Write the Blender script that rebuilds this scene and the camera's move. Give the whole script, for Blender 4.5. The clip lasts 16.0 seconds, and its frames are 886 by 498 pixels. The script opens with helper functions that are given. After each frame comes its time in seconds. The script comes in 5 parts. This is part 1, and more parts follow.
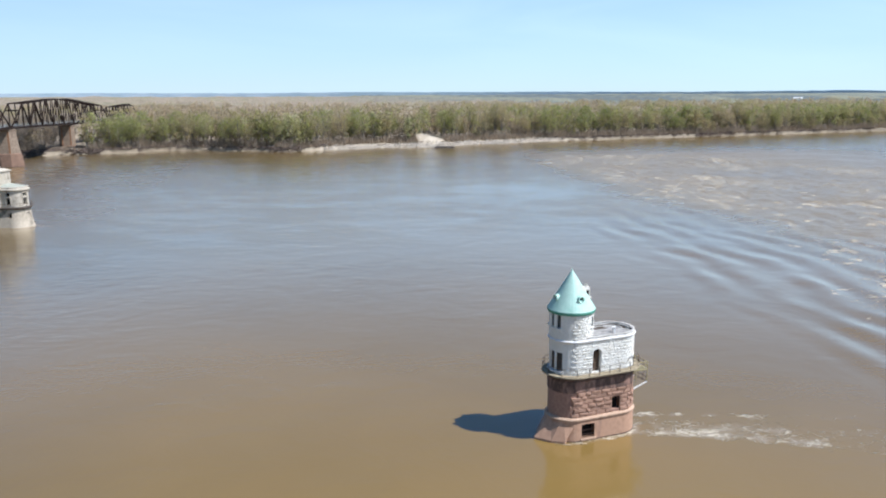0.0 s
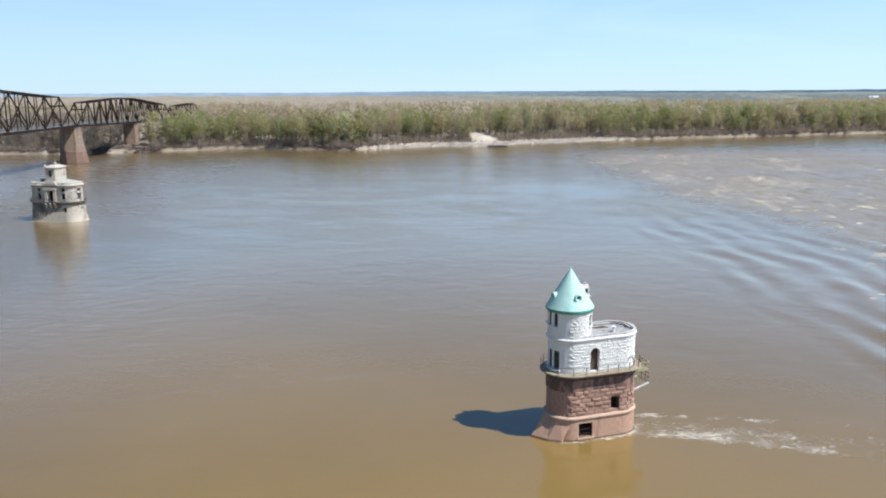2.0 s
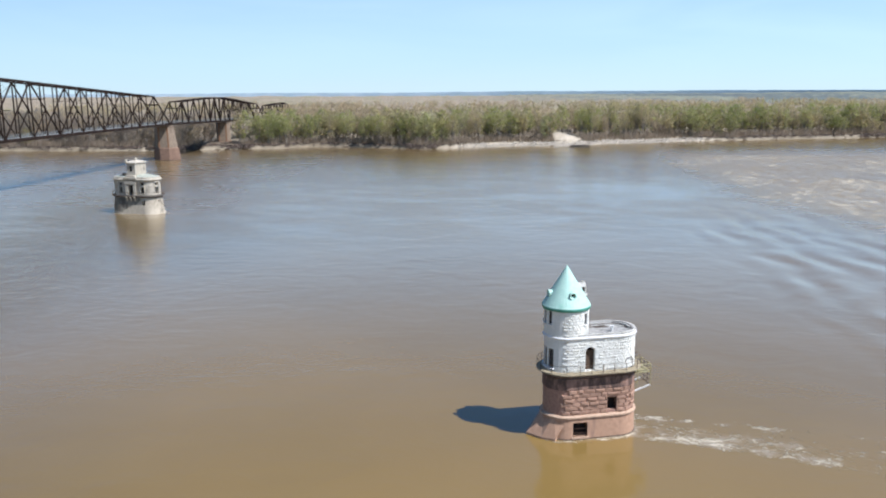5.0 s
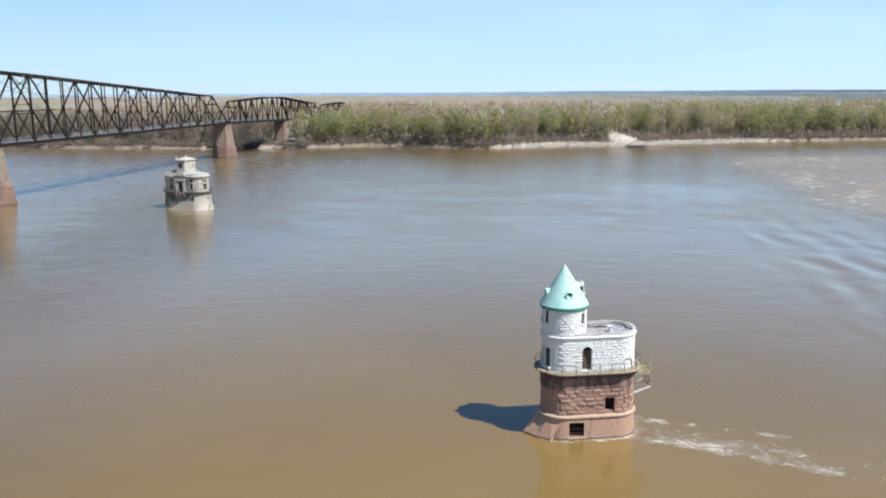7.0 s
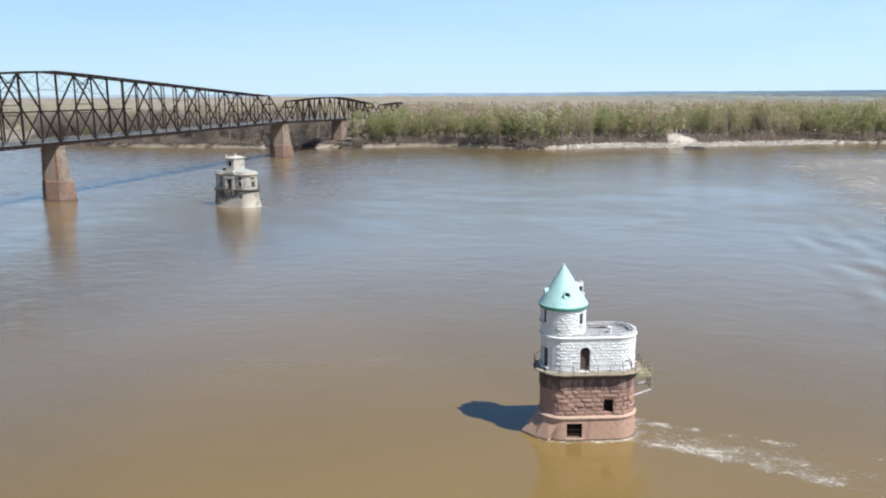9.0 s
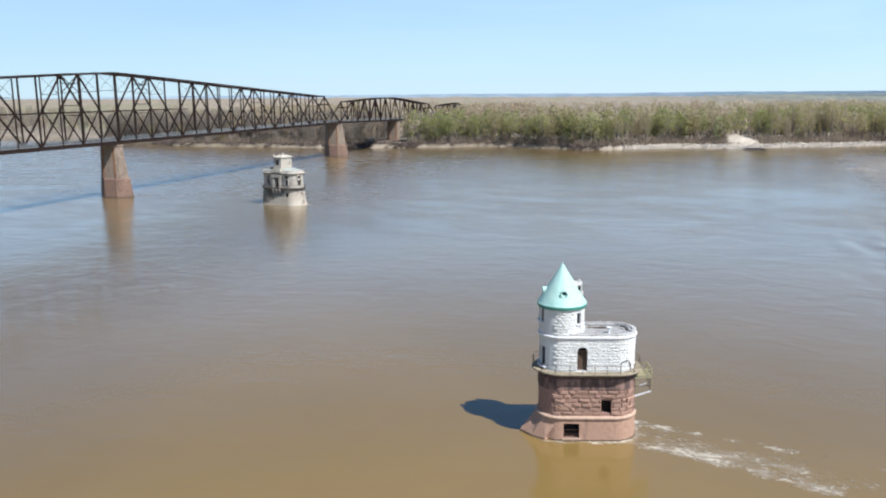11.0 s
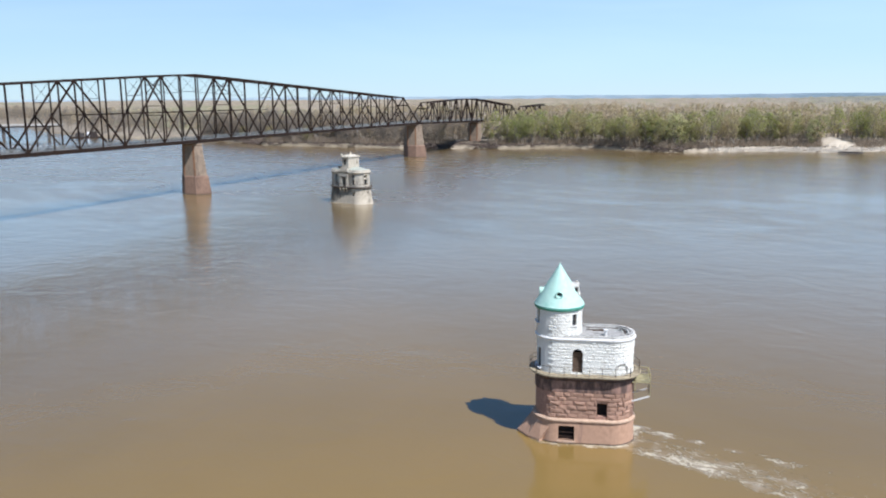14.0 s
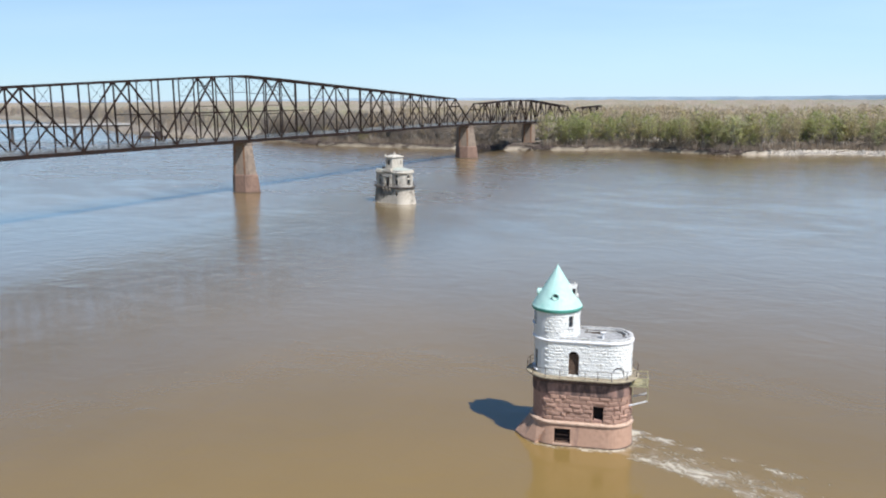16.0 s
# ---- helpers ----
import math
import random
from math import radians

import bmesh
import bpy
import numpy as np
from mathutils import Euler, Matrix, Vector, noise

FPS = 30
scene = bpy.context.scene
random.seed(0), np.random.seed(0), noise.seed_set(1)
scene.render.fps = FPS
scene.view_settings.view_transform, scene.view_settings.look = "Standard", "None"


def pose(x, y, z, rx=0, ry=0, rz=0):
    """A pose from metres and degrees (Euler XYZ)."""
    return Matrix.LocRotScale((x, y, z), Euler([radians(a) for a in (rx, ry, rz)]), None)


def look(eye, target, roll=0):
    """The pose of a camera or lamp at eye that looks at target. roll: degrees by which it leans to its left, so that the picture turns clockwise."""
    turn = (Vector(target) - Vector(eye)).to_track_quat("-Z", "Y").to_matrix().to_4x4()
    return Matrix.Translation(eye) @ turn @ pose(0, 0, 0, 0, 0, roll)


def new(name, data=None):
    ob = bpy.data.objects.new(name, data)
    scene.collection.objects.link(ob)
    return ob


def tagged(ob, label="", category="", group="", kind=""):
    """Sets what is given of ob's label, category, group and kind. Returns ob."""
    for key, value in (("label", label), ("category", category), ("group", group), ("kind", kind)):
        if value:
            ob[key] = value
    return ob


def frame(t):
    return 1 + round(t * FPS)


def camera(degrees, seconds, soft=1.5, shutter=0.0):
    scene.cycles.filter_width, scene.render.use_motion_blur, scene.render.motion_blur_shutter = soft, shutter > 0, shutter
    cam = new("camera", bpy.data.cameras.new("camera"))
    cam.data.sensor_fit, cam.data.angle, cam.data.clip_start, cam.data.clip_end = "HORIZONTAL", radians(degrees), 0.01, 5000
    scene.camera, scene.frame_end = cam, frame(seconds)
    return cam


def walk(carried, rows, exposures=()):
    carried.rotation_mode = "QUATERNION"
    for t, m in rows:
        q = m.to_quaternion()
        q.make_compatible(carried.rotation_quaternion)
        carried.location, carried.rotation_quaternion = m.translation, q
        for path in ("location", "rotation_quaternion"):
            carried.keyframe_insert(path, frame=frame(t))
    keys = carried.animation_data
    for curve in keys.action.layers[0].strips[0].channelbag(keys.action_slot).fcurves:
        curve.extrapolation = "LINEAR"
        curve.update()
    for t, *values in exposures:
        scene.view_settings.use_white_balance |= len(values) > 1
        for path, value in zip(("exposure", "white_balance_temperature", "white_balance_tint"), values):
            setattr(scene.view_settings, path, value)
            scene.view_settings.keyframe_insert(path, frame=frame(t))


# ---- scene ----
cam = camera(57.3, 16.0, 2.05)
PATH = [
    (0, (-31.087, -90.601, 39.886), (-30.782, -88.661, 39.504), -0.2),
    (0.5, (-29.289, -91.052, 39.834), (-29.023, -89.107, 39.451), -0.2),
    (1, (-27.507, -91.478, 39.772), (-27.278, -89.528, 39.389), -0.2),
    (1.5, (-25.793, -91.834, 39.722), (-25.6, -89.881, 39.339), -0.3),
    (2, (-23.991, -92.194, 39.665), (-23.837, -90.237, 39.282), -0.3),
    (2.5, (-22.124, -92.518, 39.606), (-22.009, -90.558, 39.222), -0.3),
    (3, (-20.194, -92.844, 39.512), (-20.119, -90.882, 39.129), -0.3),
    (3.5, (-18.343, -93.083, 39.439), (-18.306, -91.12, 39.056), -0.4),
    (4, (-16.497, -93.265, 39.379), (-16.499, -91.302, 38.996), -0.4),
    (6.5, (-7.326, -93.52, 38.984), (-7.52, -91.566, 38.604), -0.4),
    (7, (-5.521, -93.506, 38.952), (-5.753, -91.557, 38.571), -0.4),
    (7.5, (-3.714, -93.437, 38.923), (-3.985, -91.492, 38.543), -0.4),
    (8, (-1.874, -93.373, 38.87), (-2.184, -91.434, 38.49), -0.4),
    (8.5, (-0.078, -93.224, 38.815), (-0.426, -91.291, 38.436), -0.4),
    (9, (1.699, -93.052, 38.739), (1.313, -91.127, 38.36), -0.4),
    (11.5, (10.617, -91.836, 38.383), (10.044, -89.957, 38.008), -0.5),
    (12, (12.343, -91.523, 38.316), (11.734, -89.655, 37.942), -0.5),
    (12.5, (14.085, -91.115, 38.273), (13.44, -89.259, 37.9), -0.5),
    (13, (15.787, -90.632, 38.249), (15.105, -88.789, 37.877), -0.5),
    (13.5, (17.45, -90.103, 38.208), (16.732, -88.273, 37.837), -0.5),
    (14, (19.16, -89.513, 38.156), (18.408, -87.697, 37.785), -0.5),
    (14.5, (20.827, -88.89, 38.108), (20.04, -87.089, 37.739), -0.5),
    (15, (22.434, -88.247, 38.071), (21.613, -86.461, 37.702), -0.5),
    (15.5, (24.037, -87.607, 38.026), (23.183, -85.836, 37.658), -0.5),
    (16, (25.709, -87.009, 37.993), (24.82, -85.255, 37.626), -0.4),
]
walk(cam, [(t, look(eye, target, roll)) for t, eye, target, roll in PATH], [(0.0, 0.55, 5950, 13)])

# ---- world, sun ----
SUN = Vector((12.7, -6.1, 19.9)).normalized()
world = bpy.data.worlds.new("sky")
scene.world = world
world.use_nodes = True
wn = world.node_tree.nodes
wl = world.node_tree.links
sky = wn.new("ShaderNodeTexSky")
sky.sky_type = "NISHITA"
sky.sun_disc = False
sky.sun_elevation = math.asin(SUN.z)
sky.sun_rotation = math.atan2(SUN.x, SUN.y)
sky.air_density = 1.0
sky.dust_density = 0.0
sky.ozone_density = 2.0
wn["Background"].inputs[1].default_value = 0.068
sky_co = wn.new("ShaderNodeTexCoord")
sky_map = wn.new("ShaderNodeMapping")
sky_map.inputs["Scale"].default_value = (1.2, 1.2, 7.0)
wl.new(sky_co.outputs["Generated"], sky_map.inputs[0])
wisp = wn.new("ShaderNodeTexNoise")
wisp.inputs["Scale"].default_value = 2.2
wisp.inputs["Detail"].default_value = 6.0
wisp.inputs["Distortion"].default_value = 0.6
wl.new(sky_map.outputs[0], wisp.inputs["Vector"])
veil = wn.new("ShaderNodeMapRange")
for i, v in enumerate((0.35, 0.75, 0.55, 0.8)):
    veil.inputs[i + 1].default_value = v
wl.new(wisp.outputs["Fac"], veil.inputs[0])
tint = wn.new("ShaderNodeMix")
tint.data_type, tint.blend_type = "RGBA", "MULTIPLY"
tint.inputs[0].default_value = 1.0
tint.inputs[7].default_value = (0.775, 1.0, 1.135, 1)
wl.new(sky.outputs[0], tint.inputs[6])
haze = wn.new("ShaderNodeMix")
haze.data_type = "RGBA"
haze.inputs[7].default_value = (6.85, 9.1, 10.8, 1)
sky_xyz = wn.new("ShaderNodeSeparateXYZ")
wl.new(sky_co.outputs["Generated"], sky_xyz.inputs[0])
low = wn.new("ShaderNodeMapRange")
low.interpolation_type = "SMOOTHSTEP"
for i, v in enumerate((0.03, 0.34, 1.0, 0.0)):
    low.inputs[i + 1].default_value = v
wl.new(sky_xyz.outputs["Z"], low.inputs[0])
veil_low = wn.new("ShaderNodeMath")
veil_low.operation = "MULTIPLY"
wl.new(veil.outputs[0], veil_low.inputs[0])
wl.new(low.outputs[0], veil_low.inputs[1])
wl.new(veil_low.outputs[0], haze.inputs[0])
wl.new(tint.outputs[2], haze.inputs[6])
sunward = wn.new("ShaderNodeMapRange")
sunward.interpolation_type = "SMOOTHSTEP"
for i, v in enumerate((-1.0, 0.6, 0.90, 1.08)):
    sunward.inputs[i + 1].default_value = v
wl.new(sky_xyz.outputs["X"], sunward.inputs[0])
glow = wn.new("ShaderNodeVectorMath")
glow.operation = "SCALE"
wl.new(haze.outputs[2], glow.inputs[0])
wl.new(sunward.outputs[0], glow.inputs["Scale"])
wl.new(glow.outputs[0], wn["Background"].inputs[0])

sun_data = bpy.data.lights.new("sun", "SUN")
sun_data.energy = 4.6
sun_data.angle = radians(0.53)
sun_data.color = (1.0, 0.975, 0.94)
sun = new("sun", sun_data)
sun.matrix_world = look(SUN * 300, (0, 0, 0))


# ---- materials ----
def nodes(name):
    m = bpy.data.materials.new(name)
    m.use_nodes = True
    n = m.node_tree.nodes
    return m, n, m.node_tree.links, n["Principled BSDF"]


def noise_of(n, l, scale, detail=4.0, rough=0.6, coords=None, stretch=None):
    t = n.new("ShaderNodeTexNoise")
    t.inputs["Scale"].default_value = scale
    t.inputs["Detail"].default_value = detail
    t.inputs["Roughness"].default_value = rough
    if coords is None:
        coords = n.new("ShaderNodeNewGeometry").outputs["Position"]
    if stretch is not None:
        mp = n.new("ShaderNodeMapping")
        mp.inputs["Scale"].default_value = stretch[:3]
        mp.inputs["Rotation"].default_value = (0, 0, radians(stretch[3]) if len(stretch) > 3 else 0)
        l.new(coords, mp.inputs[0])
        coords = mp.outputs[0]
    l.new(coords, t.inputs["Vector"])
    return t.outputs["Fac"]


def flow_noise(n, l, pos, scale, turn, along, detail=3.0, rough=0.55, swirl=0.0):
    """Noise drawn out along a heading: turned by turn degrees, stretched along times."""
    mp = n.new("ShaderNodeMapping")
    mp.vector_type = "TEXTURE"
    mp.inputs["Rotation"].default_value = (0, 0, radians(turn))
    mp.inputs["Scale"].default_value = (along, 1.0, 1.0)
    l.new(pos, mp.inputs[0])
    t = n.new("ShaderNodeTexNoise")
    t.inputs["Scale"].default_value = scale
    t.inputs["Detail"].default_value = detail
    t.inputs["Roughness"].default_value = rough
    t.inputs["Distortion"].default_value = swirl
    l.new(mp.outputs[0], t.inputs["Vector"])
    return t.outputs["Fac"]


def ramp(n, l, fac, a, b, lo=0.0, hi=1.0):
    r = n.new("ShaderNodeMapRange")
    r.interpolation_type = "SMOOTHSTEP"
    for i, v in enumerate((a, b, lo, hi)):
        r.inputs[i + 1].default_value = v
    l.new(fac, r.inputs[0])
    return r.outputs[0]


def mixc(n, l, fac, a, b, blend="MIX"):
    x = n.new("ShaderNodeMix")
    x.data_type = "RGBA"
    x.blend_type = blend
    for sock, v in ((x.inputs[0], fac), (x.inputs[6], a), (x.inputs[7], b)):
        if isinstance(v, (int, float)):
            sock.default_value = v
        elif isinstance(v, tuple):
            sock.default_value = (*v, 1.0)
        else:
            l.new(v, sock)
    return x.outputs[2]


def math2(n, l, op, a, b):
    x = n.new("ShaderNodeMath")
    x.operation = op
    for sock, v in zip(x.inputs, (a, b)):
        if isinstance(v, (int, float)):
            sock.default_value = v
        else:
            l.new(v, sock)
    return x.outputs[0]


def bump_of(n, l, bsdf, height, strength, distance):
    b = n.new("ShaderNodeBump")
    b.inputs["Strength"].default_value = strength
    b.inputs["Distance"].default_value = distance
    l.new(height, b.inputs["Height"])
    l.new(b.outputs[0], bsdf.inputs["Normal"])
    return b.outputs[0]


def surface(name, light, dark, fine=6.0, broad=0.5, rough=0.85, relief=0.02, stain=None, stain_at=(0.55, 0.75),
            streak=False, metal=0.0, piece=0.0, spec=0.3, spread=(0.9, 0.18)):
    """Two-scale mottled surface; stain is a third colour in patches, drawn downwards where streak is set."""
    m, n, l, p = nodes(name)
    pos = n.new("ShaderNodeNewGeometry").outputs["Position"]
    a = noise_of(n, l, fine, 5.0, 0.65, pos)
    b = noise_of(n, l, broad, 3.0, 0.55, pos)
    col = mixc(n, l, ramp(n, l, a, 0.3, 0.7), dark, light)
    mid = tuple((x + y) / 2 * 0.9 for x, y in zip(light, dark))
    col = mixc(n, l, ramp(n, l, b, 0.4, 0.7, 0.0, 0.6), col, mid)
    if stain:
        s = noise_of(n, l, spread[0], 5.0, 0.65, pos, (1.0, 1.0, spread[1]) if streak else (1, 1, 1))
        col = mixc(n, l, ramp(n, l, s, stain_at[0], stain_at[1], 0.0, 0.8), col, stain)
    if piece:
        r = n.new("ShaderNodeObjectInfo").outputs["Random"]
        col = mixc(n, l, 1.0, col, mixc(n, l, r, (1 - piece,) * 3, (1.0, 1.0, 1.0)), "MULTIPLY")
    l.new(col, p.inputs["Base Color"])
    p.inputs["Roughness"].default_value = rough
    p.inputs["Metallic"].default_value = metal
    p.inputs["Specular IOR Level"].default_value = spec
    if relief:
        bump_of(n, l, p, a, 0.6, relief)
    return m


WHITE = surface("whitewashed_stone", (0.84, 0.825, 0.745), (0.68, 0.665, 0.59), 4.0, 0.6, 0.8, 0.03,
                (0.48, 0.44, 0.36), (0.54, 0.72), True, piece=0.07)
MORTAR = surface("white_mortar", (0.82, 0.805, 0.73), (0.68, 0.665, 0.60), 5.0, 0.6, 0.9, 0.02)
TRIM = surface("white_trim", (0.80, 0.79, 0.76), (0.64, 0.62, 0.57), 3.0, 0.7, 0.8, 0.01, (0.46, 0.40, 0.32), (0.6, 0.78), True)
SAND = surface("red_sandstone", (0.47, 0.29, 0.20), (0.33, 0.198, 0.138), 3.0, 0.5, 0.9, 0.03,
               (0.15, 0.095, 0.08), (0.56, 0.74), True, piece=0.3, spread=(0.8, 0.22))
SAND_DARK = surface("sandstone_joint", (0.39, 0.235, 0.17), (0.28, 0.165, 0.122), 3.0, 0.5, 0.9, 0.02)
SAND_SMOOTH = surface("dressed_sandstone", (0.52, 0.325, 0.215), (0.39, 0.235, 0.15), 2.0, 0.5, 0.85, 0.012,
                      (0.22, 0.135, 0.105), (0.55, 0.74), True, spread=(0.7, 0.25))
LEDGE = surface("pale_ledge_stone", (0.54, 0.385, 0.265), (0.40, 0.26, 0.175), 3.0, 0.6, 0.85, 0.012)
GALLERY = surface("weathered_slab", (0.40, 0.335, 0.215), (0.22, 0.175, 0.115), 2.5, 0.6, 0.85, 0.01,
                  (0.17, 0.13, 0.10), (0.58, 0.75))
COPPER = surface("verdigris_copper", (0.475, 0.675, 0.565), (0.37, 0.57, 0.475), 2.0, 0.5, 0.6, 0.01,
                 (0.27, 0.50, 0.40), (0.58, 0.75), True, spec=0.4)
COPPER_DARK = surface("verdigris_gutter", (0.10, 0.34, 0.25), (0.06, 0.22, 0.165), 3.0, 0.6, 0.6, 0.01)
RUST = surface("rusted_steel", (0.036, 0.021, 0.015), (0.013, 0.010, 0.008), 1.5, 0.3, 0.85, 0.01,
               (0.085, 0.042, 0.023), (0.55, 0.75), spec=0.15)
# soot stains plus the deep shade under the gallery, both put into this colour
SAND_SOOT_SHADE = surface("sooty_shaded_sandstone", (0.15, 0.098, 0.08), (0.08, 0.055, 0.048), 2.5, 0.5, 0.9, 0.02,
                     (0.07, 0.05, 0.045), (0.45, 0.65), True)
SAND_BAND = surface("streaked_sandstone_band", (0.35, 0.215, 0.16), (0.23, 0.14, 0.108), 2.5, 0.5, 0.9, 0.02,
                    (0.06, 0.045, 0.04), (0.42, 0.57), True, spread=(0.9, 0.3))
RAIL = surface("brown_iron", (0.14, 0.105, 0.075), (0.07, 0.05, 0.04), 3.0, 0.8, 0.7, 0.005, metal=0.3)
RAIL_PALE = surface("faded_yellow_iron", (0.42, 0.37, 0.19), (0.24, 0.20, 0.12), 3.0, 0.8, 0.7, 0.005)
DARK = surface("dark_interior", (0.035, 0.028, 0.024), (0.02, 0.017, 0.015), 2.0, 0.5, 0.95, 0.0)
WOOD = surface("brown_door_wood", (0.13, 0.085, 0.055), (0.07, 0.045, 0.03), 5.0, 0.8, 0.8, 0.006)
COPING = surface("weathered_coping", (0.66, 0.64, 0.58), (0.46, 0.44, 0.39), 3.0, 0.8, 0.9, 0.03, (0.27, 0.25, 0.21), (0.5, 0.68), spread=(1.6, 1.0))
DECK_GREY = surface("grey_roof_felt", (0.40, 0.385, 0.35), (0.24, 0.23, 0.21), 2.0, 0.6, 0.9, 0.01, (0.13, 0.12, 0.11), (0.55, 0.7))
ROOF_EDGE = surface("streaked_grey_coping", (0.50, 0.48, 0.44), (0.26, 0.245, 0.22), 3.0, 0.8, 0.9, 0.02, (0.12, 0.11, 0.10), (0.48, 0.62), True, spread=(2.5, 0.3))
WET = surface("wet_stone", (0.13, 0.085, 0.06), (0.08, 0.055, 0.04), 2.0, 0.5, 0.4, 0.01)
LIME = surface("grey_limestone", (0.54, 0.465, 0.35), (0.40, 0.345, 0.26), 1.5, 0.3, 0.85, 0.02,
               (0.15, 0.13, 0.10), (0.55, 0.68), True, spread=(0.28, 0.5))
SOOT = surface("soot_streaked_limestone", (0.30, 0.27, 0.21), (0.17, 0.155, 0.12), 1.5, 0.4, 0.9, 0.02, (0.08, 0.07, 0.055), (0.48, 0.6), True, spread=(0.5, 0.4))
DARK_LEDGE_AND_SHADE = surface("dark_ledge_and_roof_shade", (0.15, 0.125, 0.10), (0.08, 0.068, 0.055), 1.5, 0.4, 0.9, 0.02)
LIME_PALE = surface("pale_limestone", (0.58, 0.52, 0.41), (0.42, 0.37, 0.29), 1.5, 0.3, 0.85, 0.02,
                    (0.22, 0.19, 0.15), (0.54, 0.7), True, spread=(0.5, 0.6))
ROOF_GREEN = surface("pale_green_roof", (0.43, 0.44, 0.36), (0.31, 0.32, 0.255), 1.2, 0.3, 0.7, 0.01, (0.33, 0.30, 0.22), (0.58, 0.75))
CONCRETE = surface("brown_stained_concrete", (0.325, 0.25, 0.178), (0.20, 0.15, 0.107), 0.8, 0.2, 0.9, 0.02,
                   (0.11, 0.08, 0.06), (0.52, 0.70), True, spread=(0.3, 0.2))
FOOTING = surface("iron_stained_concrete", (0.29, 0.185, 0.125), (0.175, 0.108, 0.076), 0.8, 0.2, 0.9, 0.02,
                  (0.10, 0.065, 0.05), (0.52, 0.70), True, spread=(0.3, 0.2))
RUST_RUN = surface("rust_run", (0.33, 0.175, 0.09), (0.20, 0.105, 0.058), 1.5, 0.3, 0.9, 0.01, (0.11, 0.06, 0.04), (0.5, 0.68), True)
DARK_CONC = surface("grey_concrete_pier", (0.11, 0.10, 0.092), (0.07, 0.064, 0.06), 0.8, 0.2, 0.9, 0.01)
ROADWAY = surface("pale_bridge_deck", (0.27, 0.27, 0.255), (0.19, 0.19, 0.18), 0.8, 0.15, 0.9, 0.01)
GUARD = surface("pale_grey_railing", (0.24, 0.25, 0.235), (0.14, 0.145, 0.135), 0.6, 0.15, 0.7, 0.0)
PALE_CONC = surface("pale_concrete", (0.52, 0.49, 0.44), (0.38, 0.36, 0.32), 0.5, 0.1, 0.9, 0.01)
BARK = surface("grey_bark", (0.32, 0.28, 0.23), (0.19, 0.165, 0.135), 2.0, 0.2, 0.95, 0.03)
STEEL_HULL = surface("dark_barge_steel", (0.06, 0.045, 0.038), (0.03, 0.025, 0.022), 1.0, 0.2, 0.7, 0.0, (0.12, 0.06, 0.04), (0.55, 0.7))
RIPRAP = surface("pale_rubble", (0.62, 0.56, 0.46), (0.42, 0.37, 0.30), 1.0, 0.3, 0.95, 0.03)
DRIFT = surface("driftwood", (0.16, 0.12, 0.09), (0.08, 0.06, 0.05), 1.0, 0.3, 0.95, 0.02)
WHITE_PAINT = surface("white_sheet_metal", (0.80, 0.80, 0.79), (0.70, 0.70, 0.69), 0.5, 0.1, 0.6, 0.0)

GLASS, gn, gl, gp = nodes("window_glass")
gp.inputs["Base Color"].default_value = (0.03, 0.035, 0.04, 1)
gp.inputs["Roughness"].default_value = 0.12


def foliage(name, a, b, twig, share, hue=0.3):
    """Leaf sprays: a and b are the two shades between which whole trees and stands vary, twig the bare wood between the leaves."""
    m, n, l, p = nodes(name)
    g = n.new("ShaderNodeNewGeometry")
    isl = g.outputs["Random Per Island"]
    r = n.new("ShaderNodeObjectInfo").outputs["Random"]
    stand = noise_of(n, l, 0.045, 2.0, 0.5, g.outputs["Position"], (1.0, 1.0, 0.3))
    lean = math2(n, l, "ADD", math2(n, l, "MULTIPLY", ramp(n, l, stand, 0.3, 0.7), 0.6), math2(n, l, "MULTIPLY", r, 0.4))
    col = mixc(n, l, lean, a, b)
    col = mixc(n, l, ramp(n, l, isl, 1 - share, 1 - share + 0.02), col, twig)
    tone = mixc(n, l, ramp(n, l, isl, 0.0, 1 - share), (0.93, 0.93, 0.93), (1.05, 1.05, 1.05))
    col = mixc(n, l, 1.0, col, tone, "MULTIPLY")
    col = mixc(n, l, 1.0, col, mixc(n, l, r, (1 - hue, 1 - hue * 0.8, 1 - hue), (1.1, 1.08, 1.1)), "MULTIPLY")
    l.new(col, p.inputs["Base Color"])
    p.inputs["Roughness"].default_value = 0.8
    p.inputs["Specular IOR Level"].default_value = 0.1
    tr = n.new("ShaderNodeBsdfTranslucent")
    l.new(col, tr.inputs[0])
    mx = n.new("ShaderNodeMixShader")
    mx.inputs[0].default_value = 0.55
    l.new(p.outputs[0], mx.inputs[1])
    l.new(tr.outputs[0], mx.inputs[2])
    l.new(mx.outputs[0], n["Material Output"].inputs[0])
    return m


LEAF_GREEN = foliage("spring_leaves", (0.30, 0.335, 0.10), (0.43, 0.42, 0.17), (0.42, 0.35, 0.25), 0.22, 0.2)
LEAF_LIME = foliage("pale_spring_leaves", (0.54, 0.55, 0.26), (0.58, 0.57, 0.31), (0.46, 0.41, 0.28), 0.12, 0.06)
LEAF_OLIVE = foliage("budding_leaves", (0.385, 0.355, 0.14), (0.475, 0.40, 0.20), (0.43, 0.35, 0.25), 0.3, 0.2)
LEAF_BARE = foliage("bare_twigs", (0.46, 0.375, 0.235), (0.51, 0.41, 0.265), (0.42, 0.335, 0.22), 0.25, 0.14)
LEAF_GREY = foliage("grey_winter_twigs", (0.31, 0.265, 0.205), (0.37, 0.315, 0.24), (0.26, 0.22, 0.175), 0.3, 0.1)
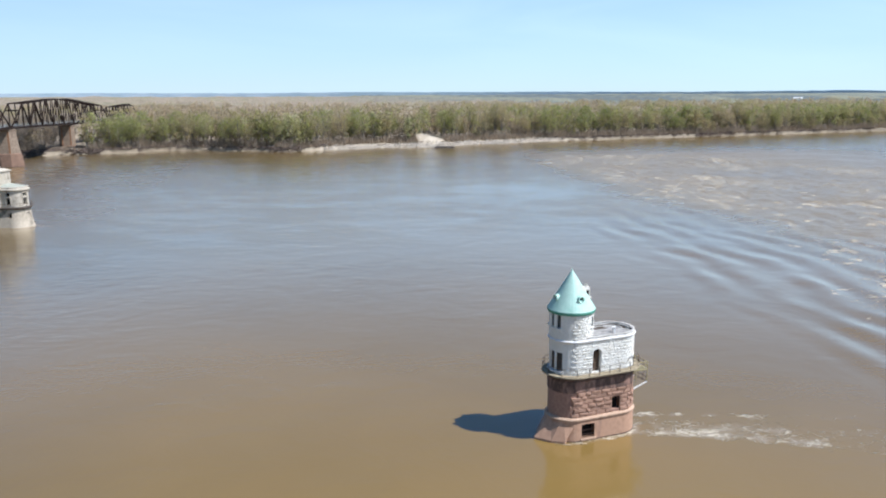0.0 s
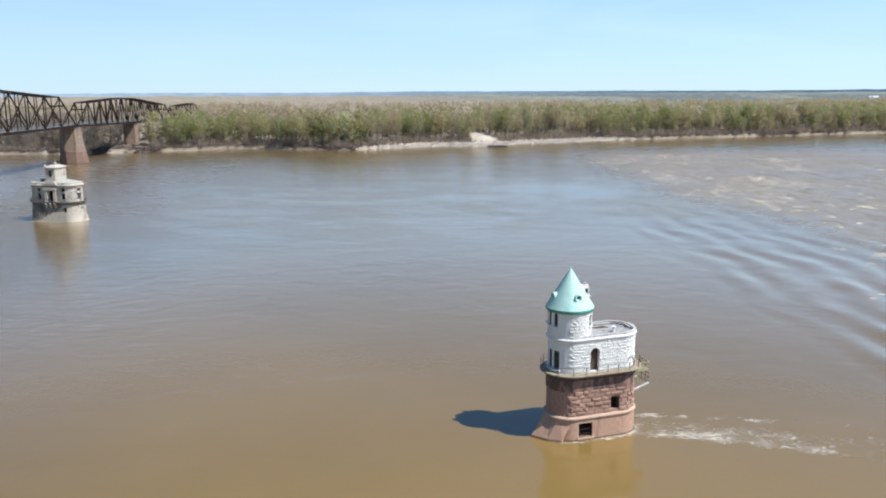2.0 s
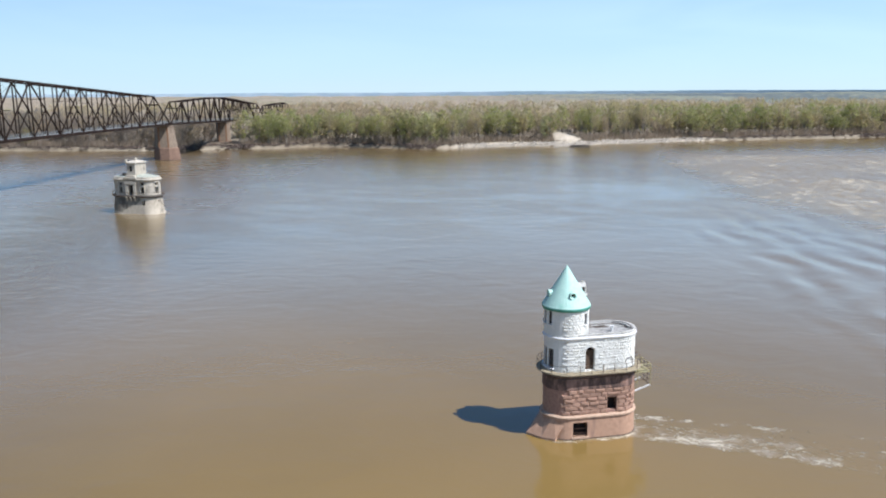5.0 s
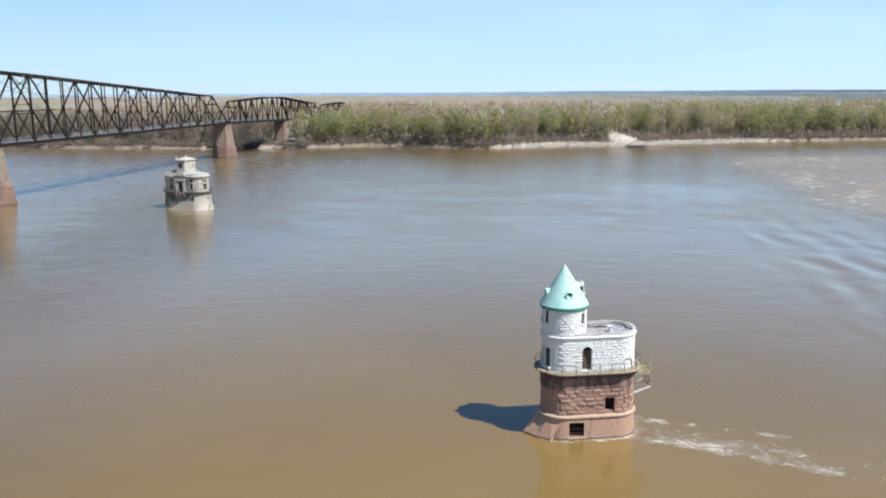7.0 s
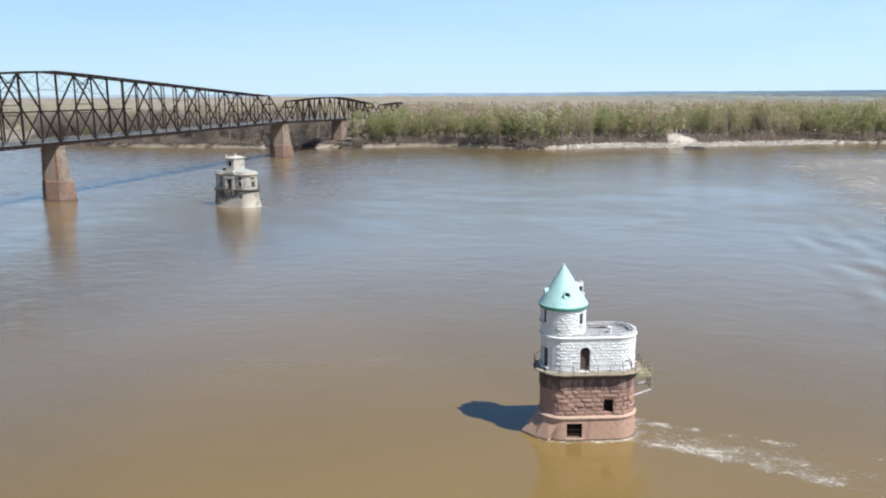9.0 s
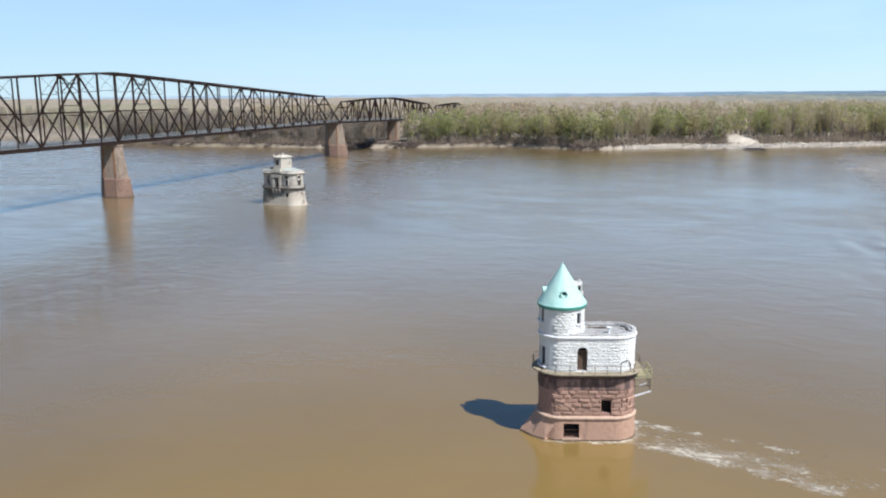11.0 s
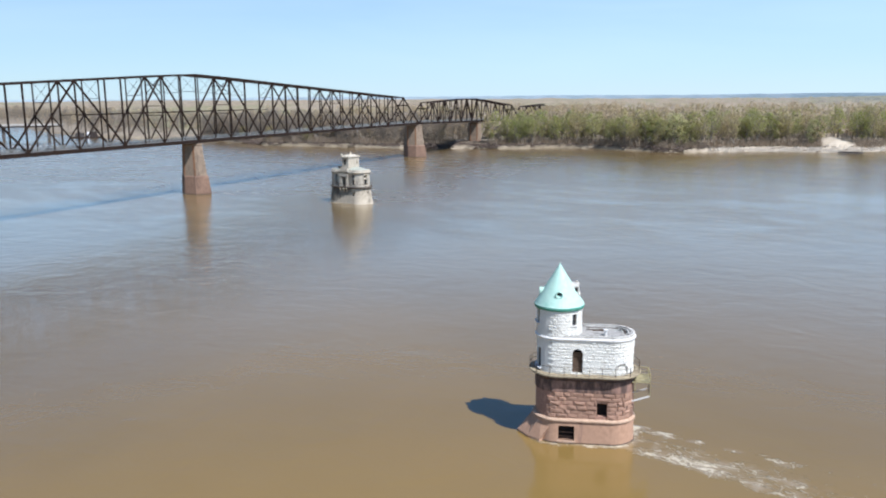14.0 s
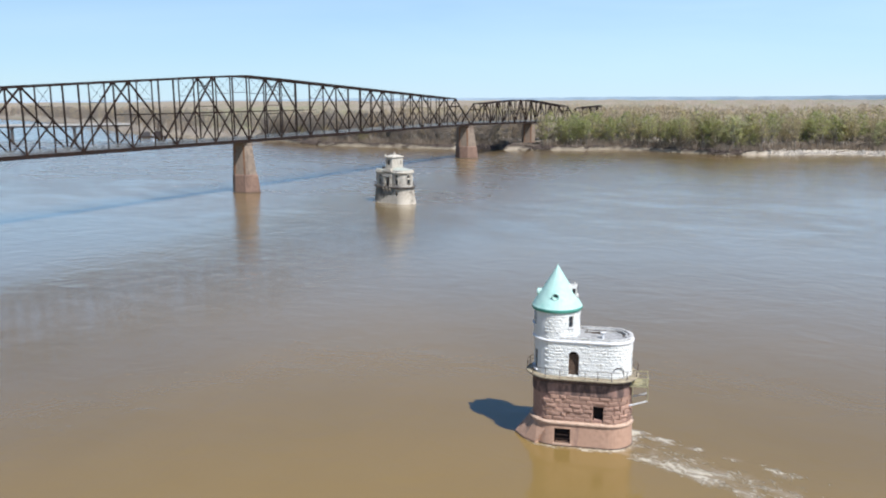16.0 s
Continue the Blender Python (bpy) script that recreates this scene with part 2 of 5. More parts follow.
BRUSH = foliage("grey_brush", (0.36, 0.295, 0.215), (0.43, 0.355, 0.265), (0.31, 0.255, 0.19), 0.4, 0.1)

# river: opaque silt with a smooth skin, foam by a density stored on the sheet
WATER, n, l, p = nodes("muddy_water")
pos = n.new("ShaderNodeNewGeometry").outputs["Position"]
silt = noise_of(n, l, 0.012, 4.0, 0.55, pos)
col = mixc(n, l, ramp(n, l, silt, 0.35, 0.65), (0.182, 0.116, 0.031), (0.212, 0.136, 0.041))
col = mixc(n, l, ramp(n, l, noise_of(n, l, 0.15, 4.0, 0.6, pos, (0.4, 1.0, 1.0, 15)), 0.4, 0.7, 0.0, 0.25), col, (0.204, 0.138, 0.047))
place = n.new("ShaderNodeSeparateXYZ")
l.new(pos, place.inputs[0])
# vignette-like darkening and blue cast painted into the silt colour towards the old bridge
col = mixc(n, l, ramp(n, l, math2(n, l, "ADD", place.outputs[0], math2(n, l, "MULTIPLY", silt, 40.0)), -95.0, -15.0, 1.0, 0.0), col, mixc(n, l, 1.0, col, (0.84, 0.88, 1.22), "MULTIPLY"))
at = n.new("ShaderNodeAttribute")
at.attribute_name = "foam"
fd = at.outputs["Fac"]
at2 = n.new("ShaderNodeAttribute")
at2.attribute_name = "chop"
chop = at2.outputs["Fac"]
f1 = flow_noise(n, l, pos, 1.25, -17, 1.35, 6.0, 0.7)
f1b = flow_noise(n, l, pos, 0.85, -19, 2.4, 4.0, 0.55, 0.8)
ridge = math2(n, l, "MAXIMUM", math2(n, l, "SUBTRACT", 1.0, math2(n, l, "MULTIPLY", math2(n, l, "ABSOLUTE", math2(n, l, "SUBTRACT", f1b, 0.5), 0.0), 13.0)), 0.0)
f2 = math2(n, l, "ADD", math2(n, l, "MULTIPLY", fd, 1.15), math2(n, l, "MULTIPLY", ridge, 0.52))
f2 = math2(n, l, "ADD", f2, math2(n, l, "MULTIPLY", math2(n, l, "SUBTRACT", f1, 0.5), 0.9))
foam = math2(n, l, "MULTIPLY", ramp(n, l, math2(n, l, "SUBTRACT", f2, 0.66), 0.0, 0.24), ramp(n, l, fd, 0.01, 0.08))
tan = math2(n, l, "MAXIMUM", ramp(n, l, math2(n, l, "ADD", fd, math2(n, l, "MULTIPLY", f1, 0.5)), 0.42, 0.85), math2(n, l, "MULTIPLY", ramp(n, l, chop, 0.3, 1.0), 0.36))
col = mixc(n, l, math2(n, l, "MULTIPLY", tan, 0.6), col, (0.41, 0.35, 0.265))
col = mixc(n, l, math2(n, l, "MULTIPLY", foam, 0.8), col, (0.54, 0.47, 0.34))
l.new(col, p.inputs["Base Color"])
# the fast mid channel is ruffled in drawn-out patches; the near side and the lee of the bank lie calmer
stream = math2(n, l, "MULTIPLY", ramp(n, l, place.outputs[1], 20.0, 190.0), ramp(n, l, place.outputs[1], 400.0, 480.0, 1.0, 0.5))
patch = flow_noise(n, l, pos, 0.024, -12, 1.9, 5.0, 0.62, 1.4)
streak = flow_noise(n, l, pos, 0.11, -10, 2.2, 4.0, 0.62, 0.8)
ruffle = math2(n, l, "ADD", math2(n, l, "MULTIPLY", patch, 0.65), math2(n, l, "MULTIPLY", streak, 0.35))
lively = math2(n, l, "MULTIPLY", ramp(n, l, place.outputs[0], -70.0, 70.0), ramp(n, l, place.outputs[1], 240.0, 340.0))
eddies = math2(n, l, "MULTIPLY", ramp(n, l, place.outputs[0], -110.0, -35.0, 1.0, 0.0), ramp(n, l, place.outputs[1], 0.0, 45.0))
ruffle = math2(n, l, "ADD", ruffle, math2(n, l, "MULTIPLY", eddies, 0.05))
ruffle = ramp(n, l, math2(n, l, "ADD", ruffle, math2(n, l, "MULTIPLY", stream, 0.14)), 0.50, 0.74)
wind = math2(n, l, "MULTIPLY", stream, math2(n, l, "ADD", 0.03, math2(n, l, "MULTIPLY", ruffle, 0.08)))
rg = math2(n, l, "ADD", math2(n, l, "ADD", math2(n, l, "MULTIPLY", chop, 0.14), math2(n, l, "ADD", 0.14, wind)), math2(n, l, "ADD", math2(n, l, "MULTIPLY", eddies, 0.025), math2(n, l, "MULTIPLY", foam, 0.5)))
l.new(rg, p.inputs["Roughness"])
l.new(rg, p.inputs["Coat Roughness"])
p.inputs["IOR"].default_value = 1.31
l.new(math2(n, l, "SUBTRACT", 1.0, math2(n, l, "MULTIPLY", foam, 0.85)), p.inputs["Coat Weight"])
p.inputs["Coat IOR"].default_value = 1.32
wavelet = noise_of(n, l, 0.55, 3.0, 0.6, pos, (0.75, 1.0, 1.0, -12))
swell = flow_noise(n, l, pos, 0.13, -10, 1.15, 4.0, 0.55, 0.8)
h = math2(n, l, "MULTIPLY", wavelet, math2(n, l, "ADD", math2(n, l, "MULTIPLY", ruffle, 0.055), math2(n, l, "ADD", 0.016, math2(n, l, "ADD", math2(n, l, "MULTIPLY", eddies, 0.03), math2(n, l, "MULTIPLY", lively, 0.22)))))
h = math2(n, l, "ADD", h, math2(n, l, "MULTIPLY", swell, math2(n, l, "ADD", math2(n, l, "ADD", 0.07, math2(n, l, "MULTIPLY", eddies, 0.05)), math2(n, l, "MULTIPLY", stream, 0.05))))
h = math2(n, l, "ADD", h, math2(n, l, "MULTIPLY", wavelet, math2(n, l, "MULTIPLY", chop, 0.22)))
h = math2(n, l, "ADD", h, math2(n, l, "MULTIPLY", foam, 0.08))
l.new(bump_of(n, l, p, h, 1.0, 1.0), p.inputs["Coat Normal"])

# bank and plain
GROUND, n, l, p = nodes("river_bank")
pos = n.new("ShaderNodeNewGeometry").outputs["Position"]
at = n.new("ShaderNodeAttribute")
at.attribute_name = "sand"
g1 = noise_of(n, l, 0.25, 5.0, 0.65, pos)
g2 = noise_of(n, l, 0.02, 4.0, 0.6, pos)
soil = mixc(n, l, ramp(n, l, g1, 0.35, 0.65), (0.19, 0.15, 0.105), (0.28, 0.23, 0.165))
soil = mixc(n, l, ramp(n, l, g2, 0.5, 0.7, 0.0, 0.6), soil, (0.13, 0.15, 0.05))
mud = mixc(n, l, ramp(n, l, g1, 0.3, 0.7), (0.145, 0.115, 0.075), (0.245, 0.20, 0.135))
sandc = mixc(n, l, ramp(n, l, g1, 0.3, 0.7), (0.40, 0.335, 0.24), (0.52, 0.45, 0.345))
ap = n.new("ShaderNodeAttribute")
ap.attribute_name = "pale"
sandc = mixc(n, l, ap.outputs["Fac"], mud, sandc)
col = mixc(n, l, at.outputs["Fac"], soil, sandc)
at = n.new("ShaderNodeAttribute")
at.attribute_name = "field"
fieldc = mixc(n, l, ramp(n, l, noise_of(n, l, 0.004, 3.0, 0.6, pos, (0.3, 1.0, 1.0)), 0.4, 0.6), (0.19, 0.245, 0.13), (0.27, 0.31, 0.18))
col = mixc(n, l, at.outputs["Fac"], col, fieldc)
l.new(col, p.inputs["Base Color"])
p.inputs["Roughness"].default_value = 0.95
bump_of(n, l, p, g1, 0.6, 0.3)

CANOPY, n, l, p = nodes("distant_treetops")
pos = n.new("ShaderNodeNewGeometry").outputs["Position"]
c1 = noise_of(n, l, 0.09, 5.0, 0.72, pos)
c2 = noise_of(n, l, 0.0035, 4.0, 0.6, pos, (0.5, 1.0, 1.0))
col = mixc(n, l, ramp(n, l, c1, 0.35, 0.65), (0.24, 0.19, 0.13), (0.33, 0.27, 0.19))
col = mixc(n, l, ramp(n, l, c2, 0.48, 0.62, 0.0, 0.6), col, (0.21, 0.21, 0.10))
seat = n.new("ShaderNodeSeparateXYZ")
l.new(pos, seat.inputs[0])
# far woods and fields to the right, with distance haze put into their colours
hazy_plain = math2(n, l, "MULTIPLY", ramp(n, l, seat.outputs[0], -100.0, 350.0), ramp(n, l, seat.outputs[1], 900.0, 1300.0))
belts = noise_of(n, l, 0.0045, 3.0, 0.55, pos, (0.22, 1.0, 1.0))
col = mixc(n, l, hazy_plain, col, mixc(n, l, ramp(n, l, belts, 0.46, 0.55), (0.115, 0.135, 0.125), (0.215, 0.22, 0.155)))
l.new(col, p.inputs["Base Color"])
p.inputs["Roughness"].default_value = 1.0
bump_of(n, l, p, c1, 1.0, 4.5)

# distance haze painted into the ridge colour, with a faint glow added
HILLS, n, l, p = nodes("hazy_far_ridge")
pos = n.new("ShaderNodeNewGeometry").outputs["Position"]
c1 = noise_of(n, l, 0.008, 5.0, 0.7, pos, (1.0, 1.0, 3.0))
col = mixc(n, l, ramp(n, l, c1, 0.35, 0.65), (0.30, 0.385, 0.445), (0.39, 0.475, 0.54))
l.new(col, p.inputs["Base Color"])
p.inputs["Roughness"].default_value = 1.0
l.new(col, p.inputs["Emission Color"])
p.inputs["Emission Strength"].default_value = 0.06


# ---- mesh building ----
class Shape:
    """Collects vertices and faces; each method adds one closed form."""

    def __init__(self):
        self.v, self.f = [], []

    def add(self, verts, faces):
        k = len(self.v)
        self.v.extend(tuple(q) for q in verts)
        self.f.extend(tuple(i + k for i in f) for f in faces)
        return self

    def box(self, c, s, turn=0.0, top=1.0, edge=0.0):
        """A box of size s round c, turned about z, its top scaled, its vertical edges chamfered."""
        hx, hy, hz = s[0] / 2, s[1] / 2, s[2] / 2
        e = min(edge, hx * 0.9, hy * 0.9)
        if e > 0:
            ring = [(hx - e, -hy), (hx, -hy + e), (hx, hy - e), (hx - e, hy), (-hx + e, hy), (-hx, hy - e), (-hx, -hy + e), (-hx + e, -hy)]
        else:
            ring = [(hx, -hy), (hx, hy), (-hx, hy), (-hx, -hy)]
        ca, sa = math.cos(turn), math.sin(turn)
        vs = []
        for z, k in ((-hz, 1.0), (hz, top)):
            for x, y in ring:
                vs.append((c[0] + (x * ca - y * sa) * k, c[1] + (x * sa + y * ca) * k, c[2] + z))
        m = len(ring)
        fs = [tuple(range(m))[::-1], tuple(range(m, 2 * m))]
        fs += [(i, (i + 1) % m, m + (i + 1) % m, m + i) for i in range(m)]
        return self.add(vs, fs)

    def beam(self, a, b, w, h=None, up=(0, 0, 1)):
        """A rectangular bar from a to b, w wide and h deep."""
        h = h or w
        a, b = Vector(a), Vector(b)
        d = (b - a).normalized()
        u = Vector(up)
        if abs(d.dot(u)) > 0.98:
            u = Vector((0, 1, 0))
        s = d.cross(u).normalized() * (w / 2)
        t = s.cross(d).normalized() * (h / 2)
        vs = [q + k * s + j * t for q in (a, b) for k, j in ((-1, -1), (1, -1), (1, 1), (-1, 1))]
        return self.add(vs, [(3, 2, 1, 0), (4, 5, 6, 7), (0, 1, 5, 4), (1, 2, 6, 5), (2, 3, 7, 6), (3, 0, 4, 7)])

    def tube(self, pts, radii, sides=6):
        k = len(self.v)
        pts = [Vector(q) for q in pts]
        for i, q in enumerate(pts):
            d = (pts[min(i + 1, len(pts) - 1)] - pts[max(i - 1, 0)]).normalized()
            u = Vector((1, 0, 0)) if abs(d.x) < 0.8 else Vector((0, 1, 0))
            s = d.cross(u).normalized()
            t = s.cross(d)
            for j in range(sides):
                a = j * math.tau / sides
                self.v.append(tuple(q + radii[i] * (math.cos(a) * s + math.sin(a) * t)))
        for i in range(len(pts) - 1):
            for j in range(sides):
                a, b = k + i * sides + j, k + i * sides + (j + 1) % sides
                self.f.append((a, b, b + sides, a + sides))
        self.f.append(tuple(range(k, k + sides))[::-1])
        self.f.append(tuple(range(len(self.v) - sides, len(self.v))))
        return self

    def loft(self, rings, close=(True, True)):
        """Rings of equally many points, skinned one to the next."""
        k, m = len(self.v), len(rings[0])
        for r in rings:
            self.v.extend(tuple(q) for q in r)
        for i in range(len(rings) - 1):
            for j in range(m):
                a, b = k + i * m + j, k + i * m + (j + 1) % m
                self.f.append((a, b, b + m, a + m))
        if close[0]:
            self.f.append(tuple(range(k, k + m))[::-1])
        if close[1]:
            self.f.append(tuple(range(k + (len(rings) - 1) * m, k + len(rings) * m)))
        return self

    def mesh(self, name, smooth=False):
        me = bpy.data.meshes.new(name)
        me.from_pydata(self.v, [], self.f)
        if smooth:
            me.polygons.foreach_set("use_smooth", [True] * len(me.polygons))
        me.update()
        return me


def part(name, shape, material, parent=None, label="", at=None, smooth=False):
    me = shape if isinstance(shape, bpy.types.Mesh) else shape.mesh(name, smooth)
    if not me.materials:
        me.materials.append(material)
    ob = new(name, me)
    if parent is not None:
        ob.parent = parent
    if at is not None:
        ob.matrix_basis = at
    if label:
        ob["label"] = label
    return ob


def thing(name, at, label, category, group="", kind=""):
    ob = new(name)
    ob.matrix_basis = at
    return tagged(ob, label, category, group, kind)


def ring_at(u0, u1, v0, r, z, m=72):
    """m evenly parametrised points of the outline at height z."""
    o = []
    for i in range(m):
        a = math.tau * i / m - math.pi / 2
        c, s = math.cos(a), math.sin(a)
        w = max(-1.0, min(1.0, c * 3.0))
        o.append(((u0 + u1) / 2 + (u1 - u0) / 2 * w + r * c, v0 + r * s, z))
    return o


class Oval:
    """A wall line with round ends, measured along its length from the front left tangent, counter-clockwise."""

    def __init__(self, u0, u1, v0, r):
        self.u0, self.u1, self.v0, self.r = u0, u1, v0, r
        self.straight = u1 - u0
        self.length = 2 * self.straight + math.tau * r

    def at(self, s, out=0.0):
        s %= self.length
        L, r = self.straight, self.r
        arc = math.pi * r
        if s < L:
            return self.u0 + s, self.v0 - r - out, -math.pi / 2
        if s < L + arc:
            a = -math.pi / 2 + (s - L) / r
            return self.u1 + (r + out) * math.cos(a), self.v0 + (r + out) * math.sin(a), a
        if s < 2 * L + arc:
            return self.u1 - (s - L - arc), self.v0 + r + out, math.pi / 2
        a = math.pi / 2 + (s - 2 * L - arc) / r
        return self.u0 + (r + out) * math.cos(a), self.v0 + (r + out) * math.sin(a), a

    def s_of(self, angle):
        """Place on the left round end that faces that angle (degrees)."""
        a = radians(angle) % math.tau
        if a < math.pi / 2:
            a += math.tau
        return 2 * self.straight + math.pi * self.r + (a - math.pi / 2) * self.r


def wall(line, z0, z1, thick, openings=(), step=0.4, taper=0.0):
    """A thick wall round an Oval, with openings (s0, s1, z0, z1) cut through it."""
    n = round(line.length / step)
    ss = {round(line.length * i / n, 4) for i in range(n)}
    zs = {z0, z1}
    for a, b, c, d in openings:
        ss = {q for q in ss if not min(abs(q - a), abs(q - b)) < 0.12}
    for a, b, c, d in openings:
        ss |= {round(a % line.length, 4), round(b % line.length, 4)}
        zs |= {c, d}
    ss, zs = sorted(ss), sorted(zs)
    m, k = len(ss), len(zs)

    def empty(i, j):
        if not 0 <= j < k - 1:
            return None
        i %= m
        sm = (ss[i] + (ss[i + 1] if i + 1 < m else line.length)) / 2
        zm = (zs[j] + zs[j + 1]) / 2
        return any(a <= sm <= b and c <= zm <= d for a, b, c, d in openings)

    sh = Shape()
    for j, z in enumerate(zs):
        o = taper * (1 - (z - z0) / (z1 - z0))
        for s in ss:
            x, y, a = line.at(s, o)
            sh.v.append((x, y, z))
        for s in ss:
            x, y, a = line.at(s, o - thick)
            sh.v.append((x, y, z))
    V = lambda i, j, inner: j * 2 * m + (m if inner else 0) + i % m
    for j in range(k - 1):
        for i in range(m):
            if empty(i, j):
                for di, q in ((-1, i), (1, i + 1)):
                    if not empty(i + di, j):
                        f = (V(q, j, 0), V(q, j, 1), V(q, j + 1, 1), V(q, j + 1, 0))
                        sh.f.append(f if di < 0 else f[::-1])
                for dj, q in ((-1, j), (1, j + 1)):
                    if empty(i, j + dj) is False:
                        f = (V(i, q, 0), V(i + 1, q, 0), V(i + 1, q, 1), V(i, q, 1))
                        sh.f.append(f if dj < 0 else f[::-1])
                continue
            sh.f.append((V(i, j, 0), V(i + 1, j, 0), V(i + 1, j + 1, 0), V(i, j + 1, 0)))
            sh.f.append((V(i + 1, j, 1), V(i, j, 1), V(i, j + 1, 1), V(i + 1, j + 1, 1)))
    for i in range(m):
        sh.f.append((V(i, k - 1, 0), V(i + 1, k - 1, 0), V(i + 1, k - 1, 1), V(i, k - 1, 1)))
        sh.f.append((V(i + 1, 0, 0), V(i, 0, 0), V(i, 0, 1), V(i + 1, 0, 1)))
    return sh


def band(line, rows, step=0.3):
    """A moulding round an Oval: rows of (out, z), lofted; closed above and below."""
    n = round(line.length / step)
    return Shape().loft([[(*line.at(line.length * i / n, o)[:2], z) for i in range(n)] for o, z in rows])


def hoop(line, out, z, w, h, step=0.5):
    """A thin rail round an Oval at that distance from it."""
    n = round(line.length / step)
    o = [line.at(line.length * i / n, out)[:2] for i in range(n)]
    i_ = [line.at(line.length * i / n, out - w)[:2] for i in range(n)]
    rings = [[(*q, z) for q in o], [(*q, z + h) for q in o], [(*q, z + h) for q in i_], [(*q, z) for q in i_], [(*q, z) for q in o]]
    return Shape().loft(rings, (False, False))


def rock_block(seed, bulge):
    """A rock-faced ashlar block of unit size that looks along +x."""
    r = random.Random(seed)
    g = 0.012
    back = [(-0.3, -0.5 + g, -0.5 + g), (-0.3, 0.5 - g, -0.5 + g), (-0.3, 0.5 - g, 0.5 - g), (-0.3, -0.5 + g, 0.5 - g)]
    rim = [(0.42, y, z) for _, y, z in back]
    face = [(0.75 + r.uniform(-1, 1) * bulge, y * 0.66 + r.uniform(-0.12, 0.12), z * 0.5 + r.uniform(-0.14, 0.14)) for _, y, z in back]
    mid = [(0.95 + r.uniform(-1, 1) * bulge, r.uniform(-0.22, 0.22), r.uniform(-0.2, 0.2))]
    s = Shape()
    fs = []
    for i in range(4):
        j = (i + 1) % 4
        fs += [(i, j, 4 + j, 4 + i), (4 + i, 4 + j, 8 + j, 8 + i), (8 + i, 8 + j, 12)]
    s.add(back + rim + face + mid, fs)
    return s


def course_blocks(name, line, z0, z1, height, width, depth, material, parent, openings, keep, seed, rest_name, bare=None):
    """Courses of rock-faced blocks on a wall line; those for which keep(angle) holds are pieces, the rest one part."""
    r = random.Random(seed)
    meshes = []
    for k in range(6):
        me = rock_block(seed * 10 + k, 0.22).mesh(name)
        me.materials.append(material)
        meshes.append(me)
    rest = Shape()
    rows = max(1, round((z1 - z0) / height))
    hh = (z1 - z0) / rows
    for j in range(rows):
        z = z0 + (j + 0.5) * hh
        n = round(line.length / width)
        cuts = [(i + (0.5 if j % 2 else 0.0) + r.uniform(-0.27, 0.27)) * line.length / n for i in range(n)]
        cuts.append(cuts[0] + line.length)
        for a, b in zip(cuts, cuts[1:]):
            spans = [(a, b)]
            for o0, o1, c, d in openings:
                if c - 0.02 < z + hh / 2 and z - hh / 2 < d + 0.02:
                    nxt = []
                    for q in spans:
                        lo, hi = q
                        for sh in (0.0, line.length):
                            o0s, o1s = o0 + sh, o1 + sh
                            if lo < o1s and hi > o0s:
                                if lo < o0s - 0.12:
                                    nxt.append((lo, o0s))
                                if hi > o1s + 0.12:
                                    nxt.append((o1s, hi))
                                break
                        else:
                            nxt.append(q)
                    spans = nxt
            for lo, hi in spans:
                x, y, ang = line.at((lo + hi) / 2)
                if bare and bare(ang):
                    continue
                m = Matrix.LocRotScale((x, y, z + r.uniform(-0.06, 0.06) * hh), Euler((r.uniform(-0.06, 0.06), 0, ang)), (depth * r.uniform(0.4, 1.7), (hi - lo) * r.uniform(0.9, 1.04), hh * r.uniform(0.88, 1.06)))
                me = meshes[r.randrange(6)]
                if keep(ang, x, y):
                    part(name, me, material, parent, at=m)
                else:
                    vs = [m @ v.co for v in me.vertices]
                    rest.add(vs, [tuple(p.vertices) for p in me.polygons])
    if rest.v:
        tagged(part(rest_name, rest, material, parent), kind="stuff")


# ---- ground, river, distance ----
SHORE = [(-5000, 2300), (-1500, 1010), (-1040, 795), (-760, 610), (-690, 577), (-620, 535), (-443, 513), (-368, 468), (-264, 465), (-217, 462),
         (-155, 481), (-131, 497), (-92, 490), (-49, 467), (-14, 486), (27, 500), (54, 491), (85, 518), (118, 527), (151, 547),
         (224, 565), (341, 592), (530, 644), (900, 760), (2500, 1300), (5000, 2100)]


def shore(x):
    return float(np.interp(x, [q[0] for q in SHORE], [q[1] for q in SHORE])) + 3.0 * noise.noise((x * 0.05, 3.1, 0)) + 1.2 * noise.noise((x * 0.25, 7.7, 0))


def sandy(x):
    """Breadth of the pale strand along the bank."""
    w = 2.4 + 3.0 * noise.noise((x * 0.03, 1.7, 0))
    if -30 < x < 170:
        w += 13 * min(1.0, (x + 30) / 40, (170 - x) / 30)
    return max(1.2, w)


def grid_sheet(name, xs, ys, fn, material, attrs=()):
    """A sheet over xs and ys; fn(x, y) gives place and the values of the named attributes."""
    pts, vals = [], [[] for _ in attrs]
    for y in ys:
        for x in xs:
            q = fn(x, y)
            pts.append(q[0])
            for k in range(len(attrs)):
                vals[k].append(q[1 + k])
    m = len(xs)
    faces = [(j * m + i, j * m + i + 1, (j + 1) * m + i + 1, (j + 1) * m + i) for j in range(len(ys) - 1) for i in range(m - 1)]
    me = bpy.data.meshes.new(name)
    me.from_pydata(pts, [], faces)
    for k, a in enumerate(attrs):
        me.attributes.new(a, "FLOAT", "POINT").data.foreach_set("value", vals[k])
    me.polygons.foreach_set("use_smooth", [True] * len(me.polygons))
    me.materials.append(material)
    me.update()
    return new(name, me)


def steps(*spans):
    """Rising values: (start, end, step) one after the other."""
    out = []
    for a, b, s in spans:
        out += [a + i * (b - a) / max(1, round((b - a) / s)) for i in range(max(1, round((b - a) / s)))]
    return out + [spans[-1][1]]


